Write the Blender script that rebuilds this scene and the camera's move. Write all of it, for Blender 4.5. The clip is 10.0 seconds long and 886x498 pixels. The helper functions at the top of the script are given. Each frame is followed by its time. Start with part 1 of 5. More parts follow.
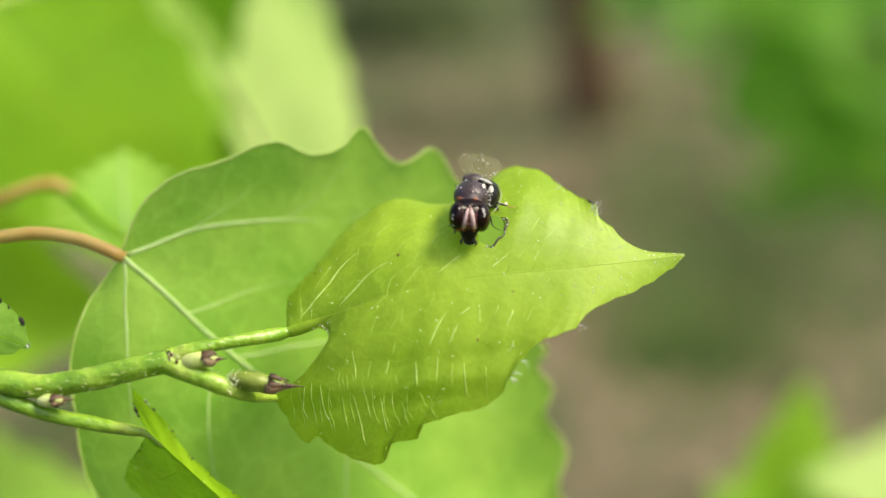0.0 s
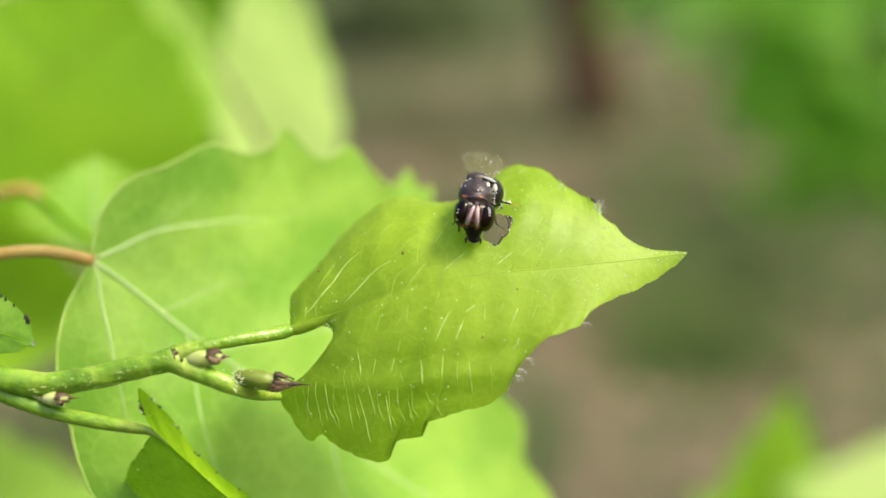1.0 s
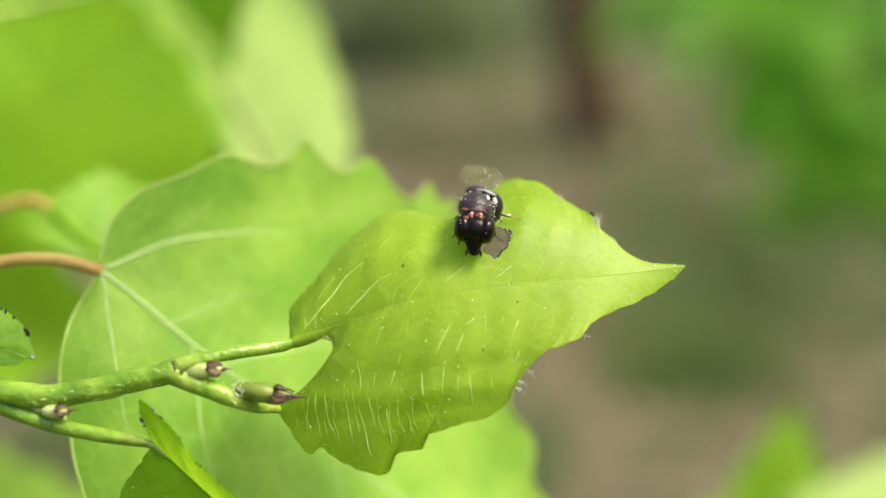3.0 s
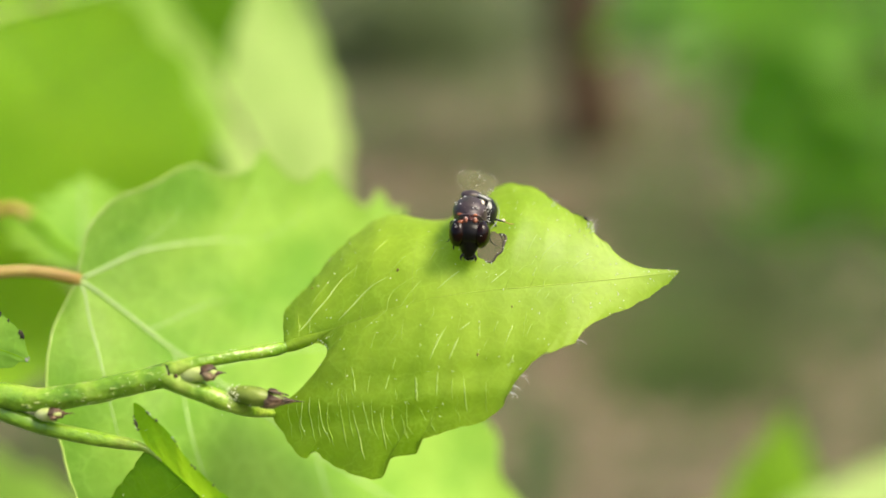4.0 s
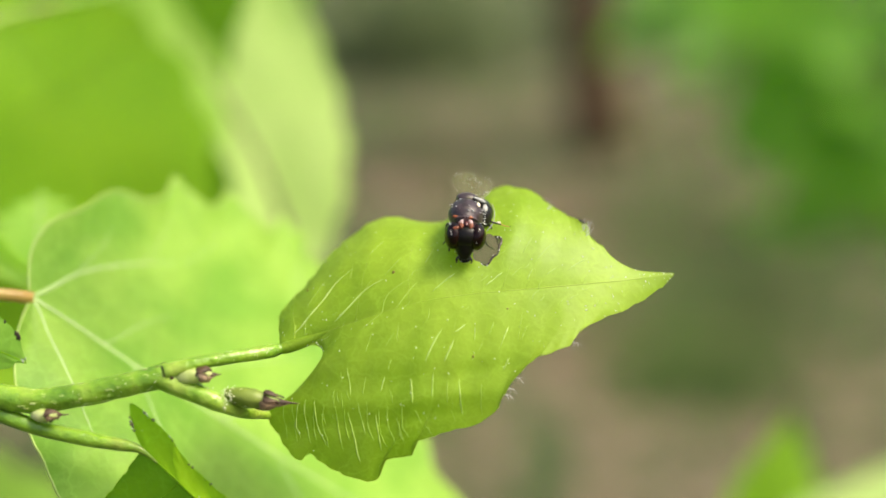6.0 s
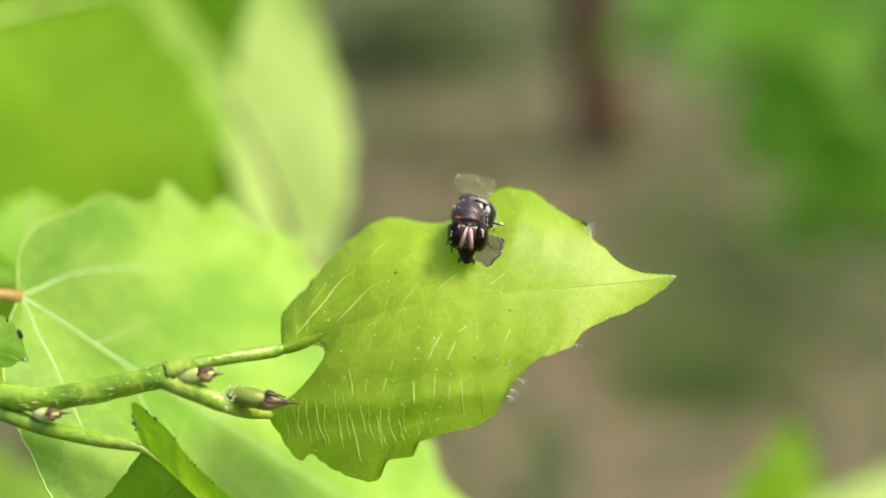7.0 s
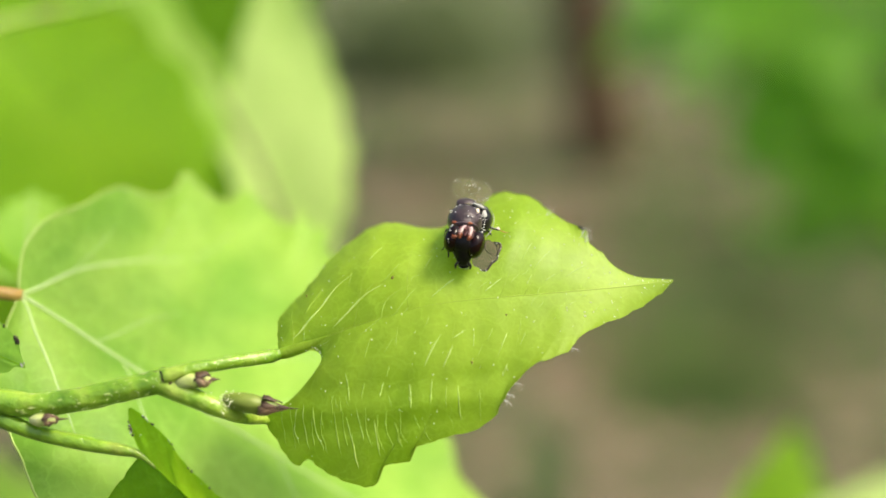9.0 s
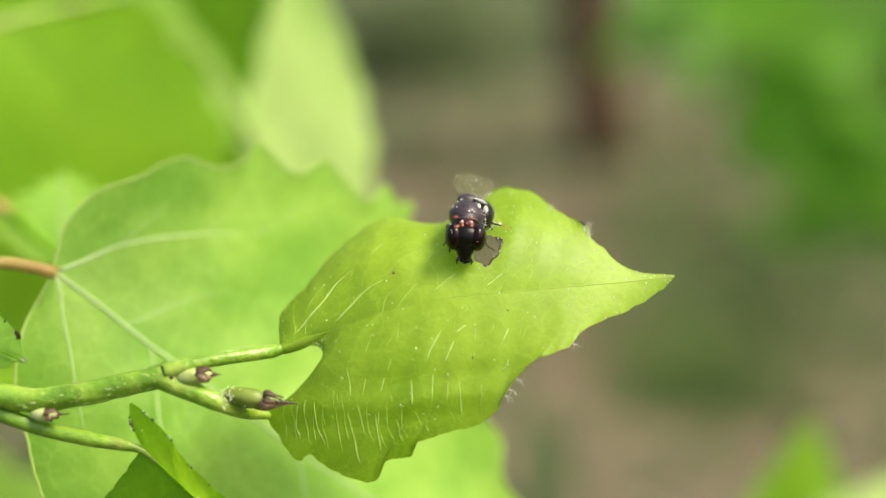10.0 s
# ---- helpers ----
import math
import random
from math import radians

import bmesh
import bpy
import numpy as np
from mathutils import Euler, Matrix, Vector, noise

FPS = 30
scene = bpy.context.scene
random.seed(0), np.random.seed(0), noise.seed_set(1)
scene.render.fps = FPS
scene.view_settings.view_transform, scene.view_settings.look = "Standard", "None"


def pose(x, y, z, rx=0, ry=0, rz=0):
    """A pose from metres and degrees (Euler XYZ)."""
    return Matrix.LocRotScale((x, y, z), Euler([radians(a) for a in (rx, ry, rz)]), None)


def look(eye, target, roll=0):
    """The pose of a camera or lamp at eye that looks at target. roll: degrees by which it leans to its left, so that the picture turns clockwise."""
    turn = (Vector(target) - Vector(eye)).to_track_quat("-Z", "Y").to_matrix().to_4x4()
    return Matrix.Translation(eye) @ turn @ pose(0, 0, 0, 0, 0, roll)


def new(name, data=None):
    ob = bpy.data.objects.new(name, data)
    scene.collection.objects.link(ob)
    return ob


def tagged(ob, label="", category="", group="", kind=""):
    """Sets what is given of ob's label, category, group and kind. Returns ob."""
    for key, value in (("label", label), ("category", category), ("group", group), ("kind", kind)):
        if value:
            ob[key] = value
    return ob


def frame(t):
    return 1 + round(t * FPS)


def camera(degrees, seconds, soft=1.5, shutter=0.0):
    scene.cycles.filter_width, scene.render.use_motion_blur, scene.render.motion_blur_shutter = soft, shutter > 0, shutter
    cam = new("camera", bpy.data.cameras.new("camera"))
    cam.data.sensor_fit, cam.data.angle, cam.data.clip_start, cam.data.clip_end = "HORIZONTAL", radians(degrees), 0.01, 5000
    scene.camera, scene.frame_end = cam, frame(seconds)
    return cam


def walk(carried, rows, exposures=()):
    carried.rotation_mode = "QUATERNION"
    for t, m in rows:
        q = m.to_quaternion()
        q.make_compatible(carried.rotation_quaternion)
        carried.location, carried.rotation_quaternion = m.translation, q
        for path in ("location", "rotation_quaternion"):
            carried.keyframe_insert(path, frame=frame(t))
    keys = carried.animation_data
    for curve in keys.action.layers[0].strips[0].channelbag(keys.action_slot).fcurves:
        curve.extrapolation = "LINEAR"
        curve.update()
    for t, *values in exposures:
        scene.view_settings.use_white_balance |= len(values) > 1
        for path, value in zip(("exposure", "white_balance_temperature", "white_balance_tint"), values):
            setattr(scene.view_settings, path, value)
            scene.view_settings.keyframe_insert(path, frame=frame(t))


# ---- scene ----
cam = camera(40.0, 10.0, soft=1.6)
cam.data.dof.use_dof = True
cam.data.dof.focus_distance = 0.0702
cam.data.dof.aperture_fstop = 12.5
walk(cam, [(t, pose(x, y, z, rx, ry, rz)) for t, x, y, z, rx, ry, rz in [
    (0, 0.00000, 0.00000, 1.00000, 75.005, 5.047, -0.020),
    (0.5, -0.00010, -0.00001, 0.99998, 75.227, 4.807, 0.028),
    (1, -0.00020, -0.00003, 0.99989, 75.029, 5.073, 0.050),
    (1.5, -0.00024, -0.00006, 0.99980, 75.397, 5.089, -0.245),
    (2, -0.00025, -0.00008, 0.99971, 75.672, 5.046, -0.172),
    (2.5, -0.00032, -0.00011, 0.99963, 75.759, 5.100, -0.024),
    (4, -0.00004, -0.00012, 0.99957, 76.104, 4.785, 0.062),
    (4.5, 0.00025, -0.00012, 0.99955, 76.048, 5.030, 0.031),
    (5, 0.00044, -0.00012, 0.99953, 76.186, 4.807, 0.091),
    (5.5, 0.00053, -0.00012, 0.99952, 76.222, 4.848, 0.248),
    (7, 0.00062, -0.00013, 0.99945, 76.351, 4.480, 0.623),
    (7.5, 0.00069, -0.00014, 0.99941, 76.393, 4.589, 0.318),
    (8, 0.00071, -0.00016, 0.99935, 76.472, 4.555, 0.386),
    (8.5, 0.00068, -0.00017, 0.99932, 76.579, 4.628, 0.500),
    (9, 0.00067, -0.00017, 0.99929, 76.699, 4.568, 0.496),
    (9.5, 0.00067, -0.00018, 0.99926, 76.598, 4.627, 0.436),
    (10, 0.00064, -0.00019, 0.99923, 76.529, 4.556, 0.530),
]])

# ---- light ----
SUN_WAY = Vector((0.59, -0.15, 0.79)).normalized()
world = bpy.data.worlds.new("sky")
scene.world = world
world.use_nodes = True
wn = world.node_tree.nodes
sky = wn.new("ShaderNodeTexSky")
sky.sky_type = "NISHITA"
sky.sun_disc = False
sky.air_density, sky.dust_density, sky.ozone_density = 1.0, 5.0, 0.3
sky.sun_elevation = math.asin(SUN_WAY.z)
sky.sun_rotation = math.atan2(SUN_WAY.x, SUN_WAY.y)
wn["Background"].inputs["Strength"].default_value = 0.15
world.node_tree.links.new(sky.outputs["Color"], wn["Background"].inputs["Color"])
sun = new("sun", bpy.data.lights.new("sun", "SUN"))
sun.data.energy = 3.0
sun.data.angle = radians(16)
sun.data.color = (1.0, 0.92, 0.72)
sun.matrix_world = look(SUN_WAY * 20, (0, 0, 0))
scene.view_settings.exposure = 0.55

# ---- materials ----


def shader(name):
    m = bpy.data.materials.new(name)
    m.use_nodes = True
    return m, m.node_tree.nodes, m.node_tree.links, m.node_tree.nodes["Principled BSDF"]


def noise_tex(nodes, links, scale, detail=4.0, space="Object"):
    tc = nodes.new("ShaderNodeTexCoord")
    n = nodes.new("ShaderNodeTexNoise")
    n.inputs["Scale"].default_value = scale
    n.inputs["Detail"].default_value = detail
    links.new(tc.outputs[space], n.inputs["Vector"])
    return n, tc


def ramp(nodes, links, src, stops):
    r = nodes.new("ShaderNodeValToRGB")
    while len(r.color_ramp.elements) < len(stops):
        r.color_ramp.elements.new(0.5)
    for e, (p, c) in zip(r.color_ramp.elements, stops):
        e.position, e.color = p, (*c, 1) if len(c) == 3 else c
    links.new(src, r.inputs["Fac"])
    return r


def mix(nodes, links, fac, a, b, mode="MIX"):
    m = nodes.new("ShaderNodeMix")
    m.data_type, m.blend_type = "RGBA", mode
    for sock, v in ((m.inputs[0], fac), (m.inputs[6], a), (m.inputs[7], b)):
        if isinstance(v, (int, float)):
            sock.default_value = v
        elif isinstance(v, tuple):
            sock.default_value = (*v, 1)
        else:
            links.new(v, sock)
    return m.outputs[2]


def bump(nodes, links, height, strength, distance, to):
    b = nodes.new("ShaderNodeBump")
    b.inputs["Strength"].default_value, b.inputs["Distance"].default_value = strength, distance
    links.new(height, b.inputs["Height"])
    links.new(b.outputs["Normal"], to)
    return b


def leaf_material(name, dark, light, glow, through_light=0.45, rough=0.42, net=1100.0, blotch=160.0, net_gain=0.11, relief=0.00022, spec=0.25, grain=0.25):
    """Thin living leaf: mottled green, a fine net of veinlets, daylight shining through it."""
    m, n, l, p = shader(name)
    big, tc = noise_tex(n, l, blotch, 5.0)
    fine, _ = noise_tex(n, l, blotch * 9, 3.0)
    v = n.new("ShaderNodeTexVoronoi")
    v.feature = "DISTANCE_TO_EDGE"
    v.inputs["Scale"].default_value = net
    warp = mix(n, l, 0.0011, tc.outputs["Object"], fine.outputs["Color"], "ADD")
    l.new(warp, v.inputs["Vector"])
    base = ramp(n, l, big.outputs["Fac"], [(0.36, dark), (0.64, light)]).outputs["Color"]
    lines = ramp(n, l, v.outputs["Distance"], [(0.0, (1, 1, 1)), (0.07, (0, 0, 0))]).outputs["Color"]
    fac = n.new("ShaderNodeMath")
    fac.operation = "MULTIPLY"
    l.new(lines, fac.inputs[0])
    fac.inputs[1].default_value = net_gain
    pale = tuple(min(1.0, c * 1.5 + 0.05) for c in light)
    col = mix(n, l, fac.outputs[0], base, pale)
    wide = n.new("ShaderNodeTexVoronoi")
    wide.feature = "DISTANCE_TO_EDGE"
    wide.inputs["Scale"].default_value = net * 0.36
    l.new(warp, wide.inputs["Vector"])
    cells = ramp(n, l, wide.outputs["Distance"], [(0.0, (1, 1, 1)), (0.05, (0, 0, 0))]).outputs["Color"]
    fac2 = n.new("ShaderNodeMath")
    fac2.operation = "MULTIPLY"
    l.new(cells, fac2.inputs[0])
    fac2.inputs[1].default_value = net_gain * 1.2
    col = mix(n, l, fac2.outputs[0], col, pale)
    col = mix(n, l, 0.25, col, ramp(n, l, fine.outputs["Fac"], [(0.3, (0.55, 0.55, 0.55)), (0.7, (1, 1, 1))]).outputs["Color"], "MULTIPLY")
    l.new(col, p.inputs["Base Color"])
    p.inputs["Roughness"].default_value = rough
    p.inputs["Specular IOR Level"].default_value = spec
    tr = n.new("ShaderNodeBsdfTranslucent")
    tcol = mix(n, l, 0.5, col, glow, "MIX")
    l.new(tcol, tr.inputs["Color"])
    sh = n.new("ShaderNodeMixShader")
    sh.inputs[0].default_value = through_light
    l.new(p.outputs[0], sh.inputs[1])
    l.new(tr.outputs[0], sh.inputs[2])
    l.new(sh.outputs[0], n["Material Output"].inputs["Surface"])
    puff = n.new("ShaderNodeTexVoronoi")
    puff.feature = "SMOOTH_F1"
    puff.inputs["Scale"].default_value = net
    puff.inputs["Smoothness"].default_value = 0.6
    l.new(warp, puff.inputs["Vector"])
    hgt = mix(n, l, grain, puff.outputs["Distance"], fine.outputs["Fac"])
    bump(n, l, hgt, 0.5, relief, p.inputs["Normal"])
    return m


def plain_material(name, a, b, rough, scale, metal=0.0, bump_mm=0.0, bscale=None, spec=0.5, coat=0.0):
    m, n, l, p = shader(name)
    tex, _ = noise_tex(n, l, scale, 5.0)
    l.new(ramp(n, l, tex.outputs["Fac"], [(0.3, a), (0.7, b)]).outputs["Color"], p.inputs["Base Color"])
    p.inputs["Roughness"].default_value, p.inputs["Metallic"].default_value = rough, metal
    p.inputs["Specular IOR Level"].default_value = spec
    p.inputs["Coat Weight"].default_value = coat
    if bump_mm:
        t2, _ = noise_tex(n, l, bscale or scale * 4, 3.0)
        bump(n, l, t2.outputs["Fac"], 0.6, bump_mm * 1e-3, p.inputs["Normal"])
    return m


M_LEAF = leaf_material("young_leaf", (0.230, 0.385, 0.007), (0.362, 0.530, 0.028), (0.545, 0.80, 0.02), 0.42, rough=0.50, net=1500.0, blotch=150.0, net_gain=0.14, relief=0.00009, spec=0.55, grain=0.5)
M_LEAF_BACK = leaf_material("grown_leaf", (0.205, 0.440, 0.040), (0.38, 0.625, 0.086), (0.59, 0.92, 0.13), 0.40, net=700)
M_LEAF_FAR = leaf_material("soft_leaf", (0.19, 0.40, 0.012), (0.30, 0.53, 0.024), (0.42, 0.76, 0.02), 0.50, blotch=60)
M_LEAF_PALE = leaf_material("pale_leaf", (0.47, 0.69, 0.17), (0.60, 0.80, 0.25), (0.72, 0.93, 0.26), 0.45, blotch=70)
M_LEAF_MID = leaf_material("mid_leaf", (0.34, 0.61, 0.08), (0.45, 0.70, 0.12), (0.64, 0.95, 0.15), 0.5, blotch=40)
M_LEAF_WOOD = leaf_material("shrub_leaf", (0.15, 0.35, 0.030), (0.24, 0.49, 0.045), (0.32, 0.76, 0.05), 0.55, blotch=30)
# darker leaf green: the shade on these leaves is put into the colour
M_LEAF_SHADE = leaf_material("shade_leaf", (0.10, 0.25, 0.006), (0.17, 0.36, 0.012), (0.26, 0.54, 0.01), 0.40)
M_LEAF_FLAP = leaf_material("folded_flap", (0.22, 0.44, 0.010), (0.32, 0.56, 0.020), (0.58, 0.92, 0.03), 0.56)
M_RIB = plain_material("pale_vein", (0.36, 0.53, 0.16), (0.50, 0.66, 0.25), 0.45, 900, bump_mm=0.02)
M_CREASE_FAINT = plain_material("faint_ridge", (0.31, 0.48, 0.03), (0.43, 0.60, 0.09), 0.35, 1500, bump_mm=0.02)
M_CREASE = plain_material("vein_ridge", (0.37, 0.55, 0.06), (0.60, 0.74, 0.23), 0.35, 1500, bump_mm=0.02)
M_RIB_SOFT = plain_material("soft_vein", (0.28, 0.42, 0.010), (0.38, 0.52, 0.03), 0.45, 900, bump_mm=0.02)
M_MARGIN = plain_material("leaf_margin", (0.34, 0.50, 0.08), (0.50, 0.64, 0.18), 0.5, 900, bump_mm=0.02)


def bark_material():
    """Smooth green bark: blotches, fine lengthwise wrinkles, brownish scuffs."""
    m, n, l, p = shader("green_bark")
    blotch, tc = noise_tex(n, l, 420, 5.0)
    fine, _ = noise_tex(n, l, 2600, 4.0)
    scuff, _ = noise_tex(n, l, 230, 6.0)
    col = ramp(n, l, blotch.outputs["Fac"], [(0.30, (0.090, 0.225, 0.007)), (0.49, (0.215, 0.395, 0.018)), (0.70, (0.43, 0.58, 0.08))]).outputs["Color"]
    col = mix(n, l, 0.35, col, ramp(n, l, fine.outputs["Fac"], [(0.3, (0.45, 0.45, 0.45)), (0.7, (1, 1, 1))]).outputs["Color"], "MULTIPLY")
    worn = ramp(n, l, scuff.outputs["Fac"], [(0.57, (0, 0, 0)), (0.70, (0.6, 0.6, 0.6))]).outputs["Color"]
    col = mix(n, l, worn, col, (0.20, 0.13, 0.045))
    l.new(col, p.inputs["Base Color"])
    p.inputs["Roughness"].default_value, p.inputs["Specular IOR Level"].default_value = 0.30, 0.65
    high = mix(n, l, 0.5, blotch.outputs["Fac"], fine.outputs["Fac"])
    bump(n, l, high, 0.9, 0.00026, p.inputs["Normal"])
    return m


M_TWIG = bark_material()
M_LENTICEL = plain_material("lenticel", (0.36, 0.48, 0.10), (0.55, 0.64, 0.25), 0.5, 1500)
M_STEM_RED = plain_material("reddish_stalk", (0.40, 0.22, 0.045), (0.50, 0.38, 0.11), 0.4, 260, bump_mm=0.03)
M_BUD = plain_material("bud_scale", (0.38, 0.48, 0.10), (0.72, 0.74, 0.38), 0.45, 700, bump_mm=0.05)
M_BUD_DULL = plain_material("end_bud", (0.11, 0.17, 0.012), (0.30, 0.36, 0.06), 0.4, 650, bump_mm=0.06)
M_BUD_TIP = plain_material("bud_tip", (0.025, 0.014, 0.007), (0.13, 0.072, 0.035), 0.55, 1500, bump_mm=0.08)
M_BUD_TAN = plain_material("dry_scale", (0.17, 0.09, 0.045), (0.46, 0.33, 0.20), 0.55, 1300, bump_mm=0.06)
M_SPECK = plain_material("pollen", (0.72, 0.76, 0.42), (0.88, 0.90, 0.66), 0.6, 3000)
M_DARK = plain_material("dead_edge", (0.015, 0.013, 0.008), (0.06, 0.045, 0.02), 0.5, 2000)
M_SPOT = plain_material("leaf_spot", (0.14, 0.12, 0.01), (0.25, 0.22, 0.02), 0.6, 2000)
M_HAIR = plain_material("white_hair", (0.6, 0.6, 0.58), (0.8, 0.8, 0.78), 0.5, 2000)
M_BODY = plain_material("fly_body", (0.020, 0.013, 0.014), (0.075, 0.050, 0.056), 0.36, 2500, bump_mm=0.03, bscale=12000, spec=0.5)
M_BELLY = plain_material("fly_belly", (0.003, 0.003, 0.003), (0.012, 0.010, 0.009), 0.28, 2500, spec=0.18, bump_mm=0.015, bscale=12000)
M_EYE = plain_material("fly_eye", (0.004, 0.0015, 0.0012), (0.016, 0.004, 0.003), 0.16, 1500, spec=0.22, bump_mm=0.004, bscale=26000)
M_STRIPE = plain_material("eye_stripe", (0.40, 0.27, 0.26), (0.58, 0.43, 0.41), 0.3, 2500)
M_MAROON = plain_material("eye_maroon", (0.04, 0.006, 0.006), (0.09, 0.02, 0.016), 0.3, 2500)
M_RUST = plain_material("eye_rust", (0.15, 0.035, 0.010), (0.27, 0.080, 0.028), 0.35, 2500)
M_PALE = plain_material("pale_patch", (0.6, 0.5, 0.38), (0.8, 0.7, 0.55), 0.4, 2500)
M_GREY = plain_material("wing_root", (0.22, 0.22, 0.20), (0.5, 0.5, 0.46), 0.4, 3000)
M_LEG = plain_material("fly_leg", (0.012, 0.010, 0.010), (0.04, 0.03, 0.025), 0.3, 1500)
M_FOOT = plain_material("fly_foot", (0.45, 0.22, 0.03), (0.6, 0.36, 0.08), 0.4, 1500)
M_TRUNK = plain_material("trunk_bark", (0.040, 0.022, 0.007), (0.092, 0.050, 0.016), 0.9, 14, bump_mm=20, bscale=30)
M_WOOD = plain_material("branch_bark", (0.06, 0.045, 0.03), (0.14, 0.10, 0.07), 0.85, 60, bump_mm=1)
M_LITTER = plain_material("dead_leaves", (0.125, 0.088, 0.050), (0.35, 0.258, 0.170), 0.8, 3)
M_UNDER = plain_material("undergrowth", (0.045, 0.070, 0.018), (0.120, 0.165, 0.045), 0.7, 1)
M_GRASS = plain_material("grass", (0.04, 0.09, 0.010), (0.11, 0.20, 0.025), 0.6, 2)


def wing_material():
    m, n, l, p = shader("wing_membrane")
    tex, _ = noise_tex(n, l, 900, 4.0)
    p.inputs["Base Color"].default_value = (0.26, 0.26, 0.13, 1)
    p.inputs["Roughness"].default_value = 0.25
    clear = n.new("ShaderNodeBsdfTransparent")
    clear.inputs["Color"].default_value = (0.92, 0.92, 0.84, 1)
    sh = n.new("ShaderNodeMixShader")
    l.new(ramp(n, l, tex.outputs["Fac"], [(0.35, (0.10, 0.10, 0.10)), (0.7, (0.34, 0.34, 0.34))]).outputs["Color"], sh.inputs[0])
    l.new(clear.outputs[0], sh.inputs[1])
    l.new(p.outputs[0], sh.inputs[2])
    l.new(sh.outputs[0], n["Material Output"].inputs["Surface"])
    return m


M_WINGVEIN = plain_material("wing_vein", (0.20, 0.18, 0.09), (0.34, 0.32, 0.18), 0.4, 2000)
M_WING = wing_material()


def ground_material():
    m, n, l, p = shader("woodland_floor")
    patch, _ = noise_tex(n, l, 1.1, 3.0)
    clump, _ = noise_tex(n, l, 6.5, 4.0)
    bits, _ = noise_tex(n, l, 60, 6.0)
    soil = ramp(n, l, bits.outputs["Fac"], [(0.3, (0.085, 0.070, 0.034)), (0.7, (0.275, 0.213, 0.128))]).outputs["Color"]
    moss = ramp(n, l, bits.outputs["Fac"], [(0.3, (0.020, 0.040, 0.006)), (0.7, (0.072, 0.112, 0.020))]).outputs["Color"]
    s = mix(n, l, 0.62, patch.outputs["Fac"], clump.outputs["Fac"])
    l.new(mix(n, l, ramp(n, l, s, [(0.42, (0, 0, 0)), (0.52, (1, 1, 1))]).outputs["Color"], soil, moss), p.inputs["Base Color"])
    p.inputs["Roughness"].default_value = 0.95
    bump(n, l, bits.outputs["Fac"], 0.8, 0.03, p.inputs["Normal"])
    return m


M_GROUND = ground_material()

# ---- mesh helpers ----
MM = 0.001
# Space of the opening camera pose, its points placed to fit that view: millimetres, x along the leaf, y up its face, z
# out of it.
TWIG = pose(0, 0, 1.0, 75, 5, 0) @ Matrix.Translation((0, 0, -0.0687))


def mesh_of(name, bm, material, smooth=True):
    me = bpy.data.meshes.new(name)
    bm.normal_update()
    bm.to_mesh(me)
    bm.free()
    me.materials.append(material)
    if smooth:
        for f in me.polygons:
            f.use_smooth = True
    return me


def part(name, bm, material, parent, label="", at=None, smooth=True):
    """One mesh under a thing or a part. at: its pose in the world; without it, the mesh lies in its parent's space."""
    me = bm if isinstance(bm, bpy.types.Mesh) else mesh_of(name, bm, material, smooth)
    ob = new(name, me)
    ob.parent = parent
    if at is not None:
        ob.matrix_basis = world_of(parent).inverted() @ at
    if label:
        tagged(ob, label)
    return ob


def world_of(ob):
    m = ob.matrix_basis.copy()
    while ob.parent:
        ob = ob.parent
        m = ob.matrix_basis @ m
    return m


def thing(name, m, label, category, group=""):
    ob = new(name)
    ob.empty_display_size = 0.01
    ob.matrix_basis = m
    return tagged(ob, label, category, group)


def glide(pts, n):
    """n + 1 points evenly along a smooth curve through pts, as an array."""
    p = np.array(pts, float)
    if len(p) == 2:
        s = np.linspace(0, 1, n + 1)[:, None]
        return p[0] * (1 - s) + p[1] * s
    q = np.vstack([2 * p[0] - p[1], p, 2 * p[-1] - p[-2]])
    fine = []
    for i in range(1, len(q) - 2):
        t = np.linspace(0, 1, 40, endpoint=False)[:, None]
        a, b, c, d = q[i - 1], q[i], q[i + 1], q[i + 2]
        fine.append(0.5 * (2 * b + (c - a) * t + (2 * a - 5 * b + 4 * c - d) * t**2 + (3 * b - a - 3 * c + d) * t**3))
    fine = np.vstack([*fine, p[-1:]])
    run = np.concatenate([[0], np.cumsum(np.linalg.norm(np.diff(fine, axis=0), axis=1))])
    want = np.linspace(0, run[-1], n + 1)
    return np.stack([np.interp(want, run, fine[:, k]) for k in range(3)], 1)


